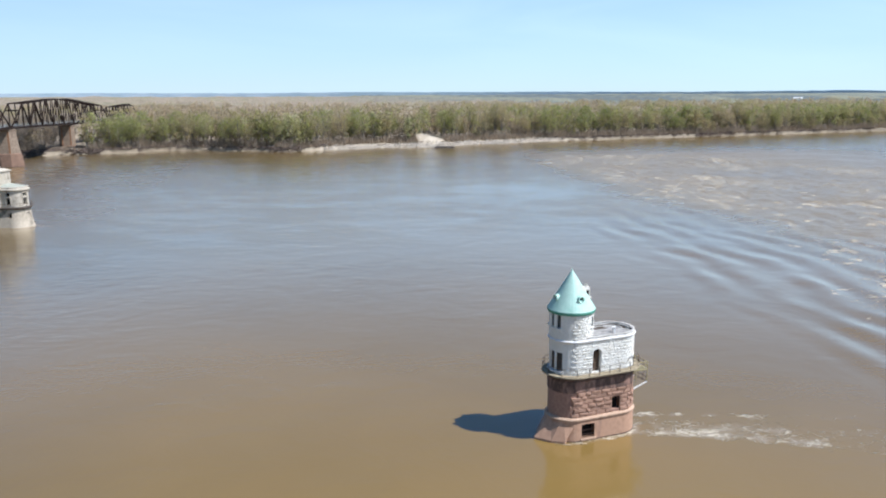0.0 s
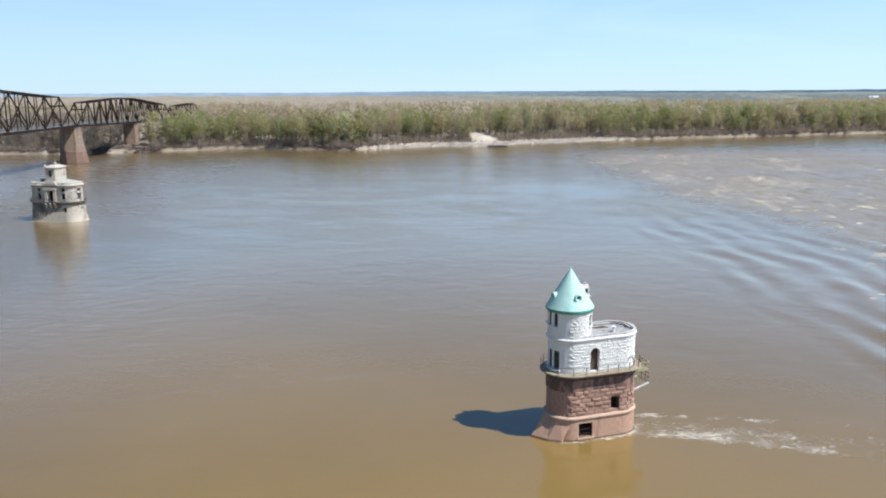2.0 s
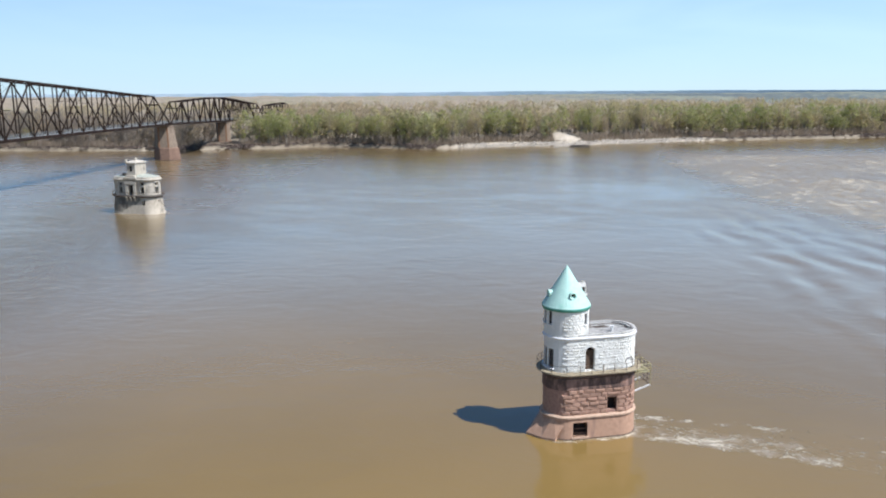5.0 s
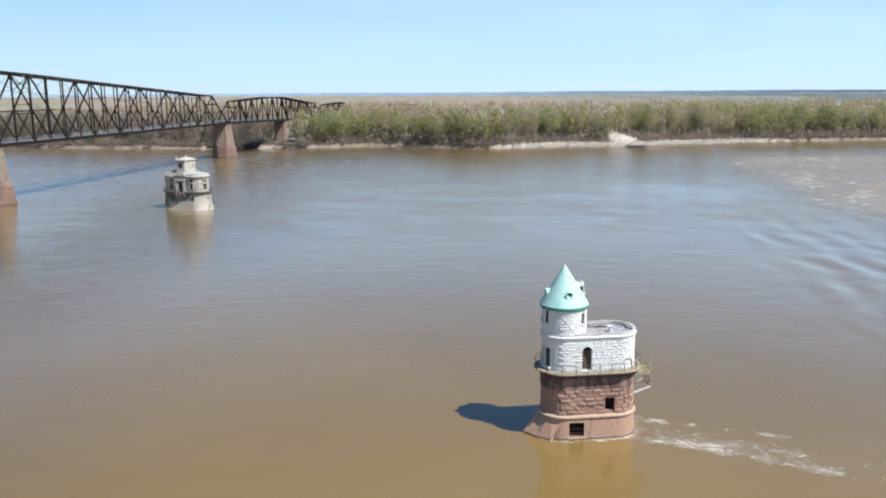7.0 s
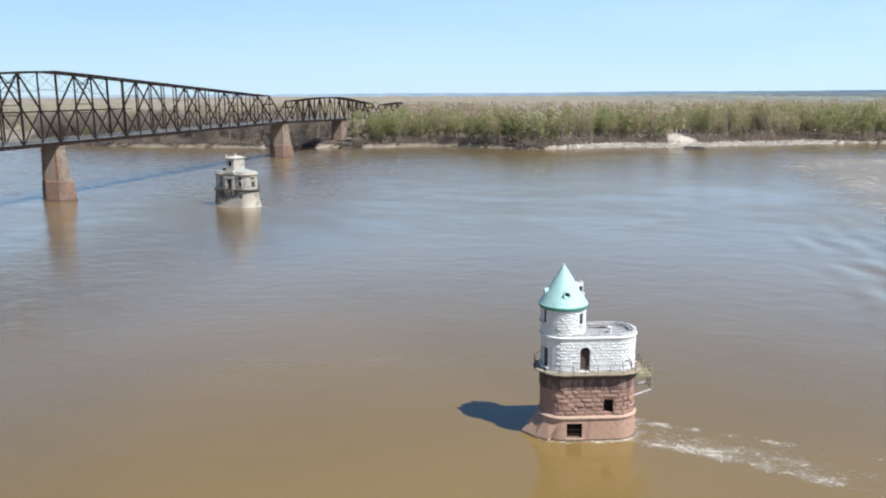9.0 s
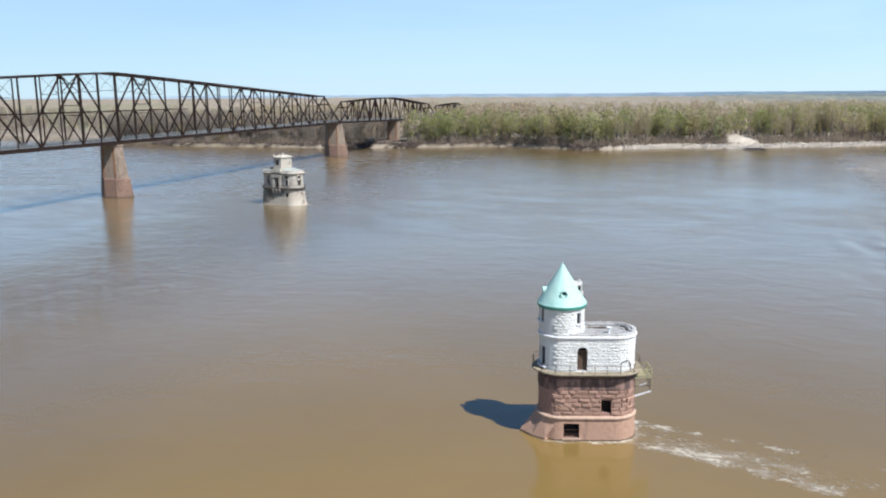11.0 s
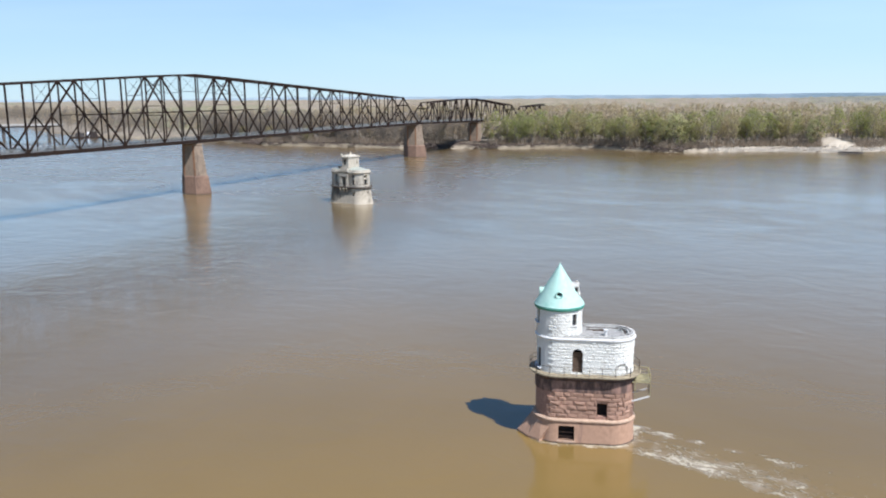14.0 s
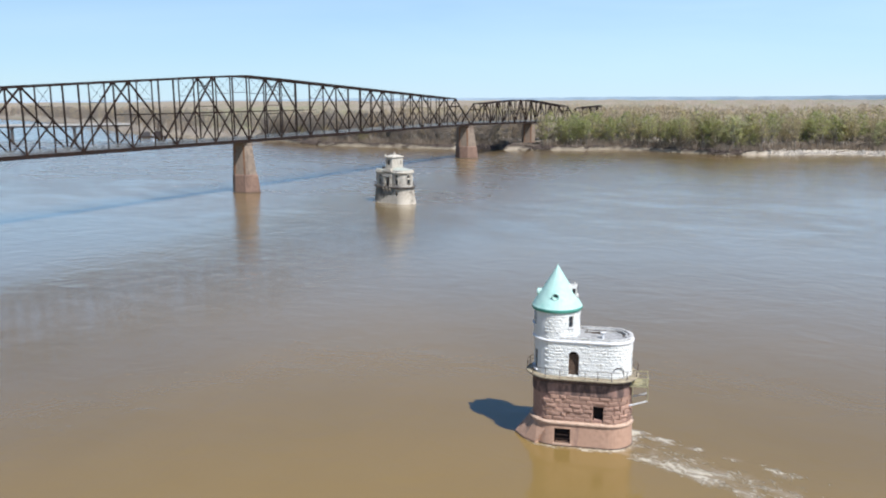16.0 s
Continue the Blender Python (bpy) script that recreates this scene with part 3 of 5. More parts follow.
def ground_point(x, d):
    """d metres inland from the water's edge (negative: out under the river)."""
    y = shore(x) + d
    w = sandy(x)
    if d < 0:
        z = max(-3.0, d * 0.12)
    elif d < w:
        z = d * 2.4 / w
    else:
        z = 2.4 + min(1.6, (d - w) * 0.2)
    if d > 0:
        z += 0.35 * noise.noise((x * 0.11, y * 0.11, 0)) * min(1.0, d / 4)
        ramp_up = max(0.0, 1 - abs(x - (58 - d * 0.1)) / 16) * max(0.0, min(1.0, (d - 14) / 26))
        z += 3.6 * ramp_up * max(0.0, min(1.0, (90 - d) / 30))
    if d > 1400:
        z += min(9.0, (d - 1400) * 0.006)
    sand = 1.0 if d < w * 0.9 else max(0.0, 1 - (d - w * 0.9) / 3.0)
    if abs(x - (58 - d * 0.1)) < 11 - d * 0.12 and 0 < d < 60:
        sand = 1.0
    field = 1.0 if 690 < d < 1500 and x > 200 else 0.0
    pale = max(0.0, min(1.0, (x + 45) / 30, (190 - x) / 30)) + max(0.0, 0.5 * noise.noise((x * 0.02, 4.4, 0)))
    return (x, y, z), sand, field, min(1.0, pale)


def far_ground(x, row):
    if row <= -100:
        y = {-100: shore(x) - 100, -200: -330.0, -300: -380.0, -400: -420.0, -500: -2000.0}[row]
        z = {-100: -3.0, -200: -3.0, -300: 1.5, -400: 6.0, -500: 8.0}[row]
        return (x, y, z), 0.2 if row == -300 else 0.0, 0.0, 0.0
    return ground_point(x, row)


gx = steps((-5000, -1400, 300), (-1400, -720, 20), (-720, 700, 4), (700, 1400, 25), (1400, 5000, 300))
gd = [-500, -400, -300, -200, -100, -40, -10, -3, 0, 1.5, 3, 5, 7.5, 10, 13, 16, 20, 24, 30, 38, 48, 60, 75, 95, 120, 160, 250, 400, 700, 1100, 1400, 1900, 2600, 3400, 4400]
ground = grid_sheet("ground", gx, gd, far_ground, GROUND, ("sand", "field", "pale"))
tagged(ground, "brown leaf-littered river bank with a pale sandy strand", "ground", kind="structure")


# breaking caps scattered over the race: place, half lengths, strength
CAPS = {}
rc = random.Random(17)
for i in range(760):
    cy = rc.uniform(15, 400)
    cx = float(np.interp(cy, [0, 45, 75, 110, 150, 205, 300, 345, 400], [62, 64, 78, 88, 96, 84, 90, 84, 110])) + abs(rc.gauss(0, 1)) * 55
    near = 1.0 + 0.35 * max(0.0, 1 - abs(cy - 90) / 70)
    cap = (cx, cy, rc.uniform(1.2, 2.4), rc.uniform(0.9, 1.4), (0.06 + 0.58 * rc.random() ** 2.0) * near)
    CAPS.setdefault((int(cx // 8), int(cy // 8)), []).append(cap)


def cap_at(x, y):
    best = 0.0
    gx, gy = int(x // 8), int(y // 8)
    for i in (-1, 0, 1):
        for j in (-1, 0, 1):
            for cx, cy, rx, ry, k in CAPS.get((gx + i, gy + j), ()):
                e = ((x - cx) / rx) ** 2 + ((y - cy) / ry) ** 2
                if e < 1:
                    best = max(best, k * (1 - e))
    return best


def foam_at(x, y):
    f = 0.0
    # race over the rock ledge: whitecaps scattered behind a ragged edge, thickest where it breaks
    edge = float(np.interp(y, [-40, 20, 45, 75, 110, 150, 205, 300, 345, 400, 470], [70, 62, 66, 82, 92, 98, 84, 92, 82, 110, 160]))
    far = float(np.interp(y, [0, 200, 420, 480], [400, 330, 260, 170]))
    k = min(1.0, max(0.0, (x - edge) / 12)) * min(1.0, max(0.0, (far - x) / 60))
    if -60 < y < 440 and k > 0:
        k *= min(1.0, (440 - y) / 50, (y + 60) / 30)
        n1 = noise.noise((x * 0.03, y * 0.02, 0.3))
        n2 = noise.noise((x * 0.28, y * 0.2, 5.3))
        n3 = noise.noise((x * 0.6, y * 0.45, 8.1))
        f = k * (0.20 + 0.20 * n1 + 0.36 * max(0.0, n2 + 0.02) + 0.22 * n3)
        f *= 0.72 + 0.28 * min(1.0, max(0.0, (y - 110) / 80))
        f = max(f, 0.0) + cap_at(x, y)
        for bx, by, rx, ry in ((113, 222, 17, 7), (90, 210, 10, 4), (130, 195, 15, 6), (146, 168, 14, 7), (148, 262, 12, 8), (96, 348, 18, 12), (98, 92, 8, 5), (66, 42, 6, 4)):
            e = ((x - bx) / rx) ** 2 + ((y - by) / ry) ** 2
            if e < 1:
                f += 0.20 * (1 - e) * (0.5 + n2 + 0.6 * n3)
    # wake of the near tower
    px, py = x - 4.5, y + 1.5
    s, t = px * 0.957 - py * 0.292, px * 0.292 + py * 0.957
    if -3 < s < 66:
        half = 3.0 + s * 0.085
        wob = 1.1 * noise.noise((s * 0.12, 3.0, t * 0.05)) + 0.5 * noise.noise((s * 0.4, 7.0, 0.0))
        upper = max(0.0, 1 - abs(t - half + wob) / (0.9 + 0.02 * s))
        lower = max(0.0, 1 - abs(t + half * 0.75 + wob * 1.4) / (1.3 + 0.05 * s))
        core = max(0.0, 1 - abs(t + 0.4) / half) ** 0.7
        n1 = noise.noise((x * 0.16, y * 0.16, 2.0))
        n2 = noise.noise((x * 0.5, y * 0.5, 6.0))
        fade = max(0.0, 1 - s / 66) ** 0.8 * min(1.0, (s + 3) / 3)
        w = 0.78 * upper * max(0.0, 1 - s / 44) + 0.42 * lower + core * (0.36 + 0.24 * max(0.0, 1 - s / 18))
        f = max(f, fade * w * (0.88 + 0.75 * n1 + 0.6 * n2))
    # thin lip of foam along the near tower's foot
    lu, lv = x * 0.972 + y * 0.235, -x * 0.235 + y * 0.972
    gap = math.hypot(max(0.0, abs(lu + 0.3) - 2.9), lv + 2.86) - 2.8
    if -0.6 < gap < 1.0 and lv < 0:
        f = max(f, (0.62 if lu > 0 else 0.5) * (1 - abs(gap - 0.2)))
    # and along the far tower's foot, trailing off downstream
    px, py = x + 125.4, y - 172.0
    lu, lv = px * 0.988 - py * 0.156, px * 0.156 + py * 0.988
    gap = math.hypot(max(0.0, abs(lu) - 4.6), lv) - 3.75
    if -0.9 < gap < 1.3 and lv < 1.5:
        f = max(f, 0.66 * (1 - abs(gap - 0.2) / 1.2))
    if 6 < lu < 24 and -4 < lv < 2:
        f = max(f, 0.42 * (1 - (lu - 6) / 18) * (1 - abs(lv + 1) / 3))
    return max(0.0, f)


def chop_at(x, y):
    edge = float(np.interp(y, [-40, 0, 50, 90, 140, 200, 245, 330, 430], [42, 42, 43, 42, 46, 60, 74, 80, 92]))
    k = min(1.0, max(0.0, (x - edge) / 14))
    if y > 400:
        k *= max(0.0, 1 - (y - 400) / 70)
    if x > 260:
        k *= max(0.25, 1 - (x - 260) / 150)
    return k


def water_point(x, y):
    c = chop_at(x, y)
    f = foam_at(x, y)
    z = 0.0
    if c > 0 and x < 300:
        # standing waves below the ledge: long crests across the current, ten metres apart
        q = x - 0.03 * y - 46.0 + 3.2 * noise.noise((x * 0.02, y * 0.03, 1.0)) + 2.8 * noise.noise((x * 0.05, y * 0.055, 4.0))
        sea = min(1.0, max(0.0, (x - 96) / 30))
        fade = max(0.0, 1 - max(0.0, y - 130) / 110)
        amp = 0.165 * c * fade * (1 - 0.45 * sea) * max(0.1, 0.75 + 1.4 * noise.noise((x * 0.07, y * 0.06, 9.0)))
        z = amp * math.sin(q * math.tau / 10.2)
        z += 0.30 * c * noise.noise((x * 0.16, y * 0.10, 2.0)) * (0.35 + 1.3 * sea) + 0.34 * c * sea * noise.noise((x * 0.45, y * 0.3, 6.0))
    return (x, y, z), f, c * (0.12 + 0.88 * min(1.0, max(0.0, (x - 80) / 40)))


wx = steps((-5000, -700, 400), (-700, -140, 17), (-140, -112, 0.9), (-112, -20, 15), (-20, -4, 2), (-4, 55, 0.9), (55, 230, 1.25), (230, 300, 3), (300, 700, 20), (700, 5000, 400))
wy = steps((-400, -120, 60), (-120, -22, 5), (-22, 14, 0.9), (14, 130, 1.3), (130, 162, 1.8), (162, 181, 0.9), (181, 300, 1.8), (300, 470, 3), (470, 700, 12), (700, 2300, 200))
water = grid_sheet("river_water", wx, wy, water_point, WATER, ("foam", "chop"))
tagged(water, "brown muddy river water with a choppy foaming race", "water", kind="structure")


# treetops of the woods behind the bank, to the horizon
def canopy_point(x, d):
    y = shore(x) + d
    lift = 18.5 + 6.5 * min(1.0, max(0.0, d - 250) / 300) - 12.0 * min(1.0, max(0.0, d - 1700) / 1200)
    z = lift + 3.5 * noise.noise((x * 0.03, y * 0.03, 0)) + 5.0 * noise.noise((x * 0.11, y * 0.11, 2.0))
    if d <= 145:
        z = 4.0 if d <= 120 else 14.0 + 3 * noise.noise((x * 0.11, 0, 0))
    opened = min(1.0, max(0.0, (x - 260) / 120)) if 740 < d < 1420 else 0.0
    z += (1.0 + 10.0 * min(1.0, max(0.0, (x - 150) / 250))) * min(1.0, max(0.0, d - 1380) / 550)
    z -= 6.0 * min(1.0, max(0.0, (x - 250) / 150)) * min(1.0, max(0.0, d - 250) / 150)
    z = z * (1 - opened) - 2.0 * opened
    return (x, y, z),


cx = steps((-5000, -1500, 120), (-1500, 1500, 7), (1500, 5000, 120))
cd = [120, 145, 160, 175, 192, 210, 230, 250, 275, 300, 330, 360, 395, 430, 475, 520, 575, 630, 695, 760, 840, 920, 1020, 1120, 1250, 1400, 1450, 1600, 1800, 2100, 2600, 3200, 3450, 3800, 4300]
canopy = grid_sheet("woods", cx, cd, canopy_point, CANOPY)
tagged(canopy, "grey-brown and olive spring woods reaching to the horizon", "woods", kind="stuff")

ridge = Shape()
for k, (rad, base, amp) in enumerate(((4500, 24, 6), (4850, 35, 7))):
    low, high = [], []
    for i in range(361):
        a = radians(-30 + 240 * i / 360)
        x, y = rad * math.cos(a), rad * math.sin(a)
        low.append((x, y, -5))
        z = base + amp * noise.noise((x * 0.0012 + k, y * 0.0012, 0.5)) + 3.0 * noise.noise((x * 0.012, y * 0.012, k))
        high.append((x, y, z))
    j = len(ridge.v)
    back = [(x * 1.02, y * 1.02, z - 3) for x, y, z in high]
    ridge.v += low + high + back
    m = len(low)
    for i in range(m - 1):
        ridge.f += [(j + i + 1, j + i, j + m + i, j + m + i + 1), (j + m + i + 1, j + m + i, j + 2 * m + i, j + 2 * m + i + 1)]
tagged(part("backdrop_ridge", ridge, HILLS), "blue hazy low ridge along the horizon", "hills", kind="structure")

# ---- near intake tower: red sandstone base, white castle house, green cone ----
TURN = 13.6
U0, U1, V0 = -3.22, 2.62, -2.86
tower = thing("castle_intake_tower", pose(0, 0, 0, 0, 0, TURN), "castle-like river intake tower, white house with green cone on red sandstone", "water tower")
base_line = Oval(U0, U1, V0, 2.68)
red_line = Oval(U0, U1, V0, 2.48)
white_line = Oval(U0, U1, V0, 2.44)
turret_line = Oval(U0 - 0.01, U0 + 0.01, V0, 2.50)


def s_front(u):
    return u - U0


low_open = [(s_front(-3.05), s_front(-1.3), 0.32, 2.0)]
mid_open = [(s_front(1.1), s_front(2.2), 3.15, 4.7)]
skirt = part("base_skirt", wall(base_line, -2.5, 2.55, 0.6, low_open, taper=0.12), SAND_SMOOTH, tower, "smooth pink dressed sandstone skirt")
part("waterline", hoop(base_line, 0.135, -0.3, 0.1, 0.41, 0.3), WET, skirt, "dark wet band at the waterline")
part("ledge", band(red_line, [(0.18, 2.5), (0.36, 2.56), (0.36, 2.70), (0.12, 2.86)]), LEDGE, tower, "pale weathered stone ledge")
shaft = part("shaft_wall", wall(red_line, 2.7, 7.3, 0.6, mid_open), SAND_DARK, tower, "rock-faced red sandstone wall")
part("shaft_band", band(red_line, [(0.05, 5.85), (0.09, 5.9), (0.09, 7.15), (0.02, 7.2)]), SAND_BAND, shaft, "soot-streaked plain sandstone band")

# upstream cutwater: a sloped prow
prow = Shape()
nose_u = -7.75
ra = [(-5.15, V0 - 2.66), (-6.5, V0 - 1.72), (nose_u, V0), (-6.5, V0 + 1.72), (-5.15, V0 + 2.66)]
rb = [(-3.6, V0 - 2.50), (-4.95, V0 - 1.80), (-5.55, V0), (-4.95, V0 + 1.80), (-3.6, V0 + 2.50)]
lowr = [(-7.75 + (u + 7.75) * 1.0 - 0.35 * (k == 2), v, -2.0) for k, (u, v) in enumerate(ra)]
prow.loft([[*lowr, (-2.5, V0, -2.0)], [*[(u, v, 0.25) for u, v in ra], (-2.5, V0, 0.25)],
           [*[(u, v, 2.5 + 0.75 * (k == 2) + 0.4 * (k in (1, 3))) for k, (u, v) in enumerate(rb)], (-2.5, V0, 3.0)]])
part("cutwater", prow, SAND_SMOOTH, tower, "sloped pink sandstone prow")

floor_in = Shape().loft([ring_at(U0, U1, V0, 1.75, z) for z in (-0.5, 2.6)])
part("lower_chamber", floor_in, DARK, tower, "dark chamber behind the openings")
part("middle_chamber", Shape().loft([ring_at(U0, U1, V0, 1.72, z) for z in (2.75, 7.2)]), DARK, tower)
for (a, b, c, d), line, host in ((low_open[0], base_line, skirt), (mid_open[0], red_line, shaft)):
    fr = Shape()
    x0, y0, _ = line.at(a, -0.22)
    x1, y1, _ = line.at(b, -0.22)
    for x in (x0 + 0.05, x1 - 0.05):
        fr.beam((x, y0, c), (x, y0, d), 0.1, 0.1)
    fr.beam((x0, y0, d - 0.05), (x1, y0, d - 0.05), 0.1, 0.1)
    part("opening_frame", fr, RUST, host, "rusted iron frame")
    if host is skirt:
        for k in range(3):
            part("grate_bar", Shape().beam((x0 - 0.1, y0 - 0.10, c + 0.25 + 0.16 * k * k), (x1 + (0.35 if k == 0 else 0), y0 - 0.10, c + 0.25 + 0.16 * k * k), 0.09, 0.09), RUST, skirt)
        part("sill_step", Shape().box(((x0 + x1) / 2, line.at(a, 0.12)[1], c - 0.1), (b - a + 0.3, 0.3, 0.2)), LEDGE, skirt)

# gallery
part("gallery_corbel", band(red_line, [(0.03, 7.2), (0.12, 7.3), (0.16, 7.5), (0.30, 7.80)]), SAND_SOOT_SHADE, tower, "soot-stained corbel under the gallery, its deep shade painted in")
gal = part("gallery_floor", band(red_line, [(0.70, 7.79), (0.80, 7.81), (0.80, 7.94), (0.74, 7.98)]), GALLERY, tower, "yellowish weathered gallery slab")
rail = part("gallery_railing", hoop(red_line, 0.74, 8.90, 0.035, 0.035), RAIL, tower, "rusted brown iron railing")
part("middle_rail", hoop(red_line, 0.74, 8.43, 0.025, 0.025), RAIL, rail)
npost = 20
for i in range(npost):
    x, y, a = red_line.at(red_line.length * (i + 0.5) / npost, 0.72)
    part("rail_post", Shape().box((x, y, 8.45), (0.06, 0.06, 0.98), a), RAIL, rail)

# downstream landing stage
land = part("landing_stage", Shape().box((5.9, V0 - 0.05, 6.95), (2.0, 2.6, 0.12)), RAIL_PALE, tower, "faded yellow steel landing with open cage")
LX = 6.85
for dv in (-1.3, 1.2):
    for du in (5.25, LX):
        part("stage_post", Shape().beam((du, V0 + dv, 5.4), (du, V0 + dv, 7.95), 0.09), RAIL_PALE, land)
    part("stage_rail", Shape().beam((5.0, V0 + dv, 7.9), (LX, V0 + dv, 7.9), 0.09), RAIL_PALE, land)
    part("stage_rail", Shape().beam((5.0, V0 + dv, 7.45), (LX, V0 + dv, 7.45), 0.06), RAIL_PALE, land)
    part("strut", Shape().beam((4.95, V0 + dv, 4.75), (LX, V0 + dv, 5.4), 0.16, 0.1), TRIM, land, "pale steel strut")
    part("cage_bar", Shape().beam((5.0, V0 + dv, 6.0), (LX, V0 + dv, 6.0), 0.05), RAIL, land)
for dv in (-1.3, -0.47, 0.37, 1.2):
    part("cage_bar", Shape().beam((LX, V0 + dv, 5.3), (LX, V0 + dv, 7.9), 0.05), RAIL, land)
for zz in (5.4, 6.0, 6.5, 7.45, 7.9):
    part("cage_bar", Shape().beam((LX, V0 - 1.3, zz), (LX, V0 + 1.2, zz), 0.06), RAIL_PALE if zz > 7 else RAIL, land)

# white house
ARCH = (s_front(-1.68), s_front(-0.55), 8.1, 10.85)
pair = [(-177, 8.35, 10.55, 0.8), (-152, 8.35, 10.55, 0.85), (152, 8.35, 10.55, 0.85)]
upper_open = [ARCH] + [(white_line.s_of(a) - w / 2, white_line.s_of(a) + w / 2, c, d) for a, c, d, w in pair]
end_s = white_line.straight + math.pi / 2 * white_line.r
upper_open.append((end_s - 0.75, end_s + 0.15, 8.1, 10.5))
house = part("house_wall", wall(white_line, 7.95, 11.93, 0.5, upper_open), MORTAR, tower, "whitewashed rock-faced stone wall")
part("house_interior", Shape().loft([ring_at(U0, U1, V0, 1.75, z) for z in (8.02, 11.6)]), DARK, tower)
part("string_course", band(white_line, [(0.02, 11.72), (0.16, 11.8), (0.2, 11.95), (0.14, 12.05), (0.05, 12.1)]), TRIM, tower, "white moulded string course")
par = Oval(U0, U1, V0, 2.50)
part("parapet", wall(par, 11.9, 12.38, 0.18), COPING, tower, "whitewashed parapet with worn coping")
part("parapet_lining", wall(Oval(U0, U1, V0, par.r - 0.205), 11.8, 12.40, 0.06), ROOF_EDGE, tower, "streaked grey inner face of the parapet")
part("roof_deck", Shape().loft([ring_at(U0, U1, V0, 2.26, z) for z in (11.6, 12.13)]), DECK_GREY, tower, "grey roof felt with dark debris")
part("roof_vent", Shape().tube([(1.9, V0 - 1.2, 12.1), (1.9, V0 - 1.2, 12.6), (1.9, V0 - 1.2, 12.8)], [0.16, 0.16, 0.28], 10), TRIM, tower, "stubby white roof vent")


def strip(line, out, s0, s1, z, w, h):
    """A curved timber that follows an Oval from s0 to s1."""
    n = 16
    rings = []
    for i in range(n + 1):
        q = s0 + (s1 - s0) * i / n
        a, b = line.at(q, out), line.at(q, out - w)
        rings.append([(a[0], a[1], z), (a[0], a[1], z + h), (b[0], b[1], z + h), (b[0], b[1], z)])
    return Shape().loft(rings)


turn_s, back_s = par.straight + math.pi * par.r * 0.30, par.straight + math.pi * par.r + 3.0
for k, (out, s0, s1, z, w, h, mat) in enumerate(((-0.30, turn_s, back_s, 12.13, 0.16, 0.30, ROOF_EDGE), (-0.62, turn_s + 0.5, back_s - 0.2, 12.13, 0.14, 0.24, COPING),
                                                 (-0.95, turn_s + 1.1, back_s - 0.4, 12.13, 0.14, 0.14, RAIL), (-1.22, turn_s + 1.5, back_s - 0.5, 12.13, 0.13, 0.12, COPING))):
    part("roof_kerb", strip(par, out, s0, s1, z, w, h), mat, tower, "curved weathered roof kerb")
for u, v, L, a in ((0.9, 0.9, 2.2, 6), (1.3, 0.55, 1.6, -4)):
    part("roof_board", Shape().box((u, V0 + v, 12.17), (L, 0.13, 0.09), radians(a)), RAIL, tower, "loose dark board")
# arched door: surround, leaf
sur = Shape()
ux0, ux1, fy = -1.68, -0.55, V0 - 2.36
uc, ur, spring = (ux0 + ux1) / 2, (ux1 - ux0) / 2, 10.28
for sgn in (-1, 1):
    pts = [(uc + sgn * ur, fy - 0.03, spring)]
    for i in range(7):
        a = math.pi / 2 * i / 6
        pts.append((uc + sgn * ur * math.cos(a), fy - 0.03, spring + ur * math.sin(a)))
    pts += [(uc, fy - 0.03, 10.9), (uc + sgn * (ur + 0.02), fy - 0.03, 10.9)]
    m = len(pts)
    vs = pts + [(x, y + 0.4, z) for x, y, z in pts]
    fs = [tuple(range(m)), tuple(range(2 * m - 1, m - 1, -1))] + [(i, m + i, m + (i + 1) % m, (i + 1) % m) for i in range(m)]
    sur.add(vs, fs if sgn < 0 else [f[::-1] for f in fs])
part("arch_spandrel", sur, TRIM, house, "white stone arch head")
vou = Shape()
for i in range(9):
    a = math.pi * (i + 0.5) / 9
    c, s = math.cos(a), math.sin(a)
    vou.beam((uc + (ur + 0.01) * c, fy - 0.06, spring + (ur + 0.01) * s), (uc + (ur + 0.33) * c, fy - 0.06, spring + (ur + 0.33) * s), 0.2, 0.19, (0, 1, 0))
part("voussoirs", vou, MORTAR, house)
door = Shape()
for k in range(5):
    door.box((ux0 + 0.13 + k * 0.218, fy + 0.33, 9.25), (0.205, 0.06, 2.3))
part("arched_door", door, WOOD, house, "weathered brown plank door, half open")
for (a, c, d, w) in pair:
    x, y, ang = white_line.at(white_line.s_of(a), -0.28)
    M = Matrix.LocRotScale((x, y, (c + d) / 2), Euler((0, 0, ang)), None)
    win = part("house_window", Shape().box((0, 0, 0), (0.04, w, d - c)), GLASS, tower, "dark narrow window", at=M)
    fr = Shape()
    for yy in (-w / 2 + 0.05, w / 2 - 0.05):
        fr.box((0.04, yy, 0), (0.06, 0.05, d - c))
    for zz in (-(d - c) / 2 + 0.05, 0.1, (d - c) / 2 - 0.05):
        fr.box((0.04, 0, zz), (0.06, w, 0.05))
    part("window_frame", fr, RAIL, win)
    part("window_sill", Shape().box((0.32, 0, -(d - c) / 2 - 0.07), (0.3, w + 0.3, 0.14)), TRIM, win)
# bent rusty pipe on the house wall
pp = [(3.0, 8.9), (3.35, 9.25), (3.75, 9.3), (4.05, 8.95), (4.1, 8.1)]
pts = []
for u, z in pp:
    x, y, a = white_line.at(s_front(u) if u < U1 else white_line.straight + (u - U1) * 1.15, 0.14)
    pts.append((x, y, z))
part("wall_pipe", Shape().tube(pts, [0.045] * 5, 6), RAIL, tower, "bent rusty pipe on the wall")

# turret
tw = [(-177, 13.45, 14.95, 0.5), (-154, 13.45, 14.95, 0.5), (154, 13.45, 14.95, 0.5), (-47.6, 13.35, 14.6, 0.6), (47.6, 13.35, 14.6, 0.6)]


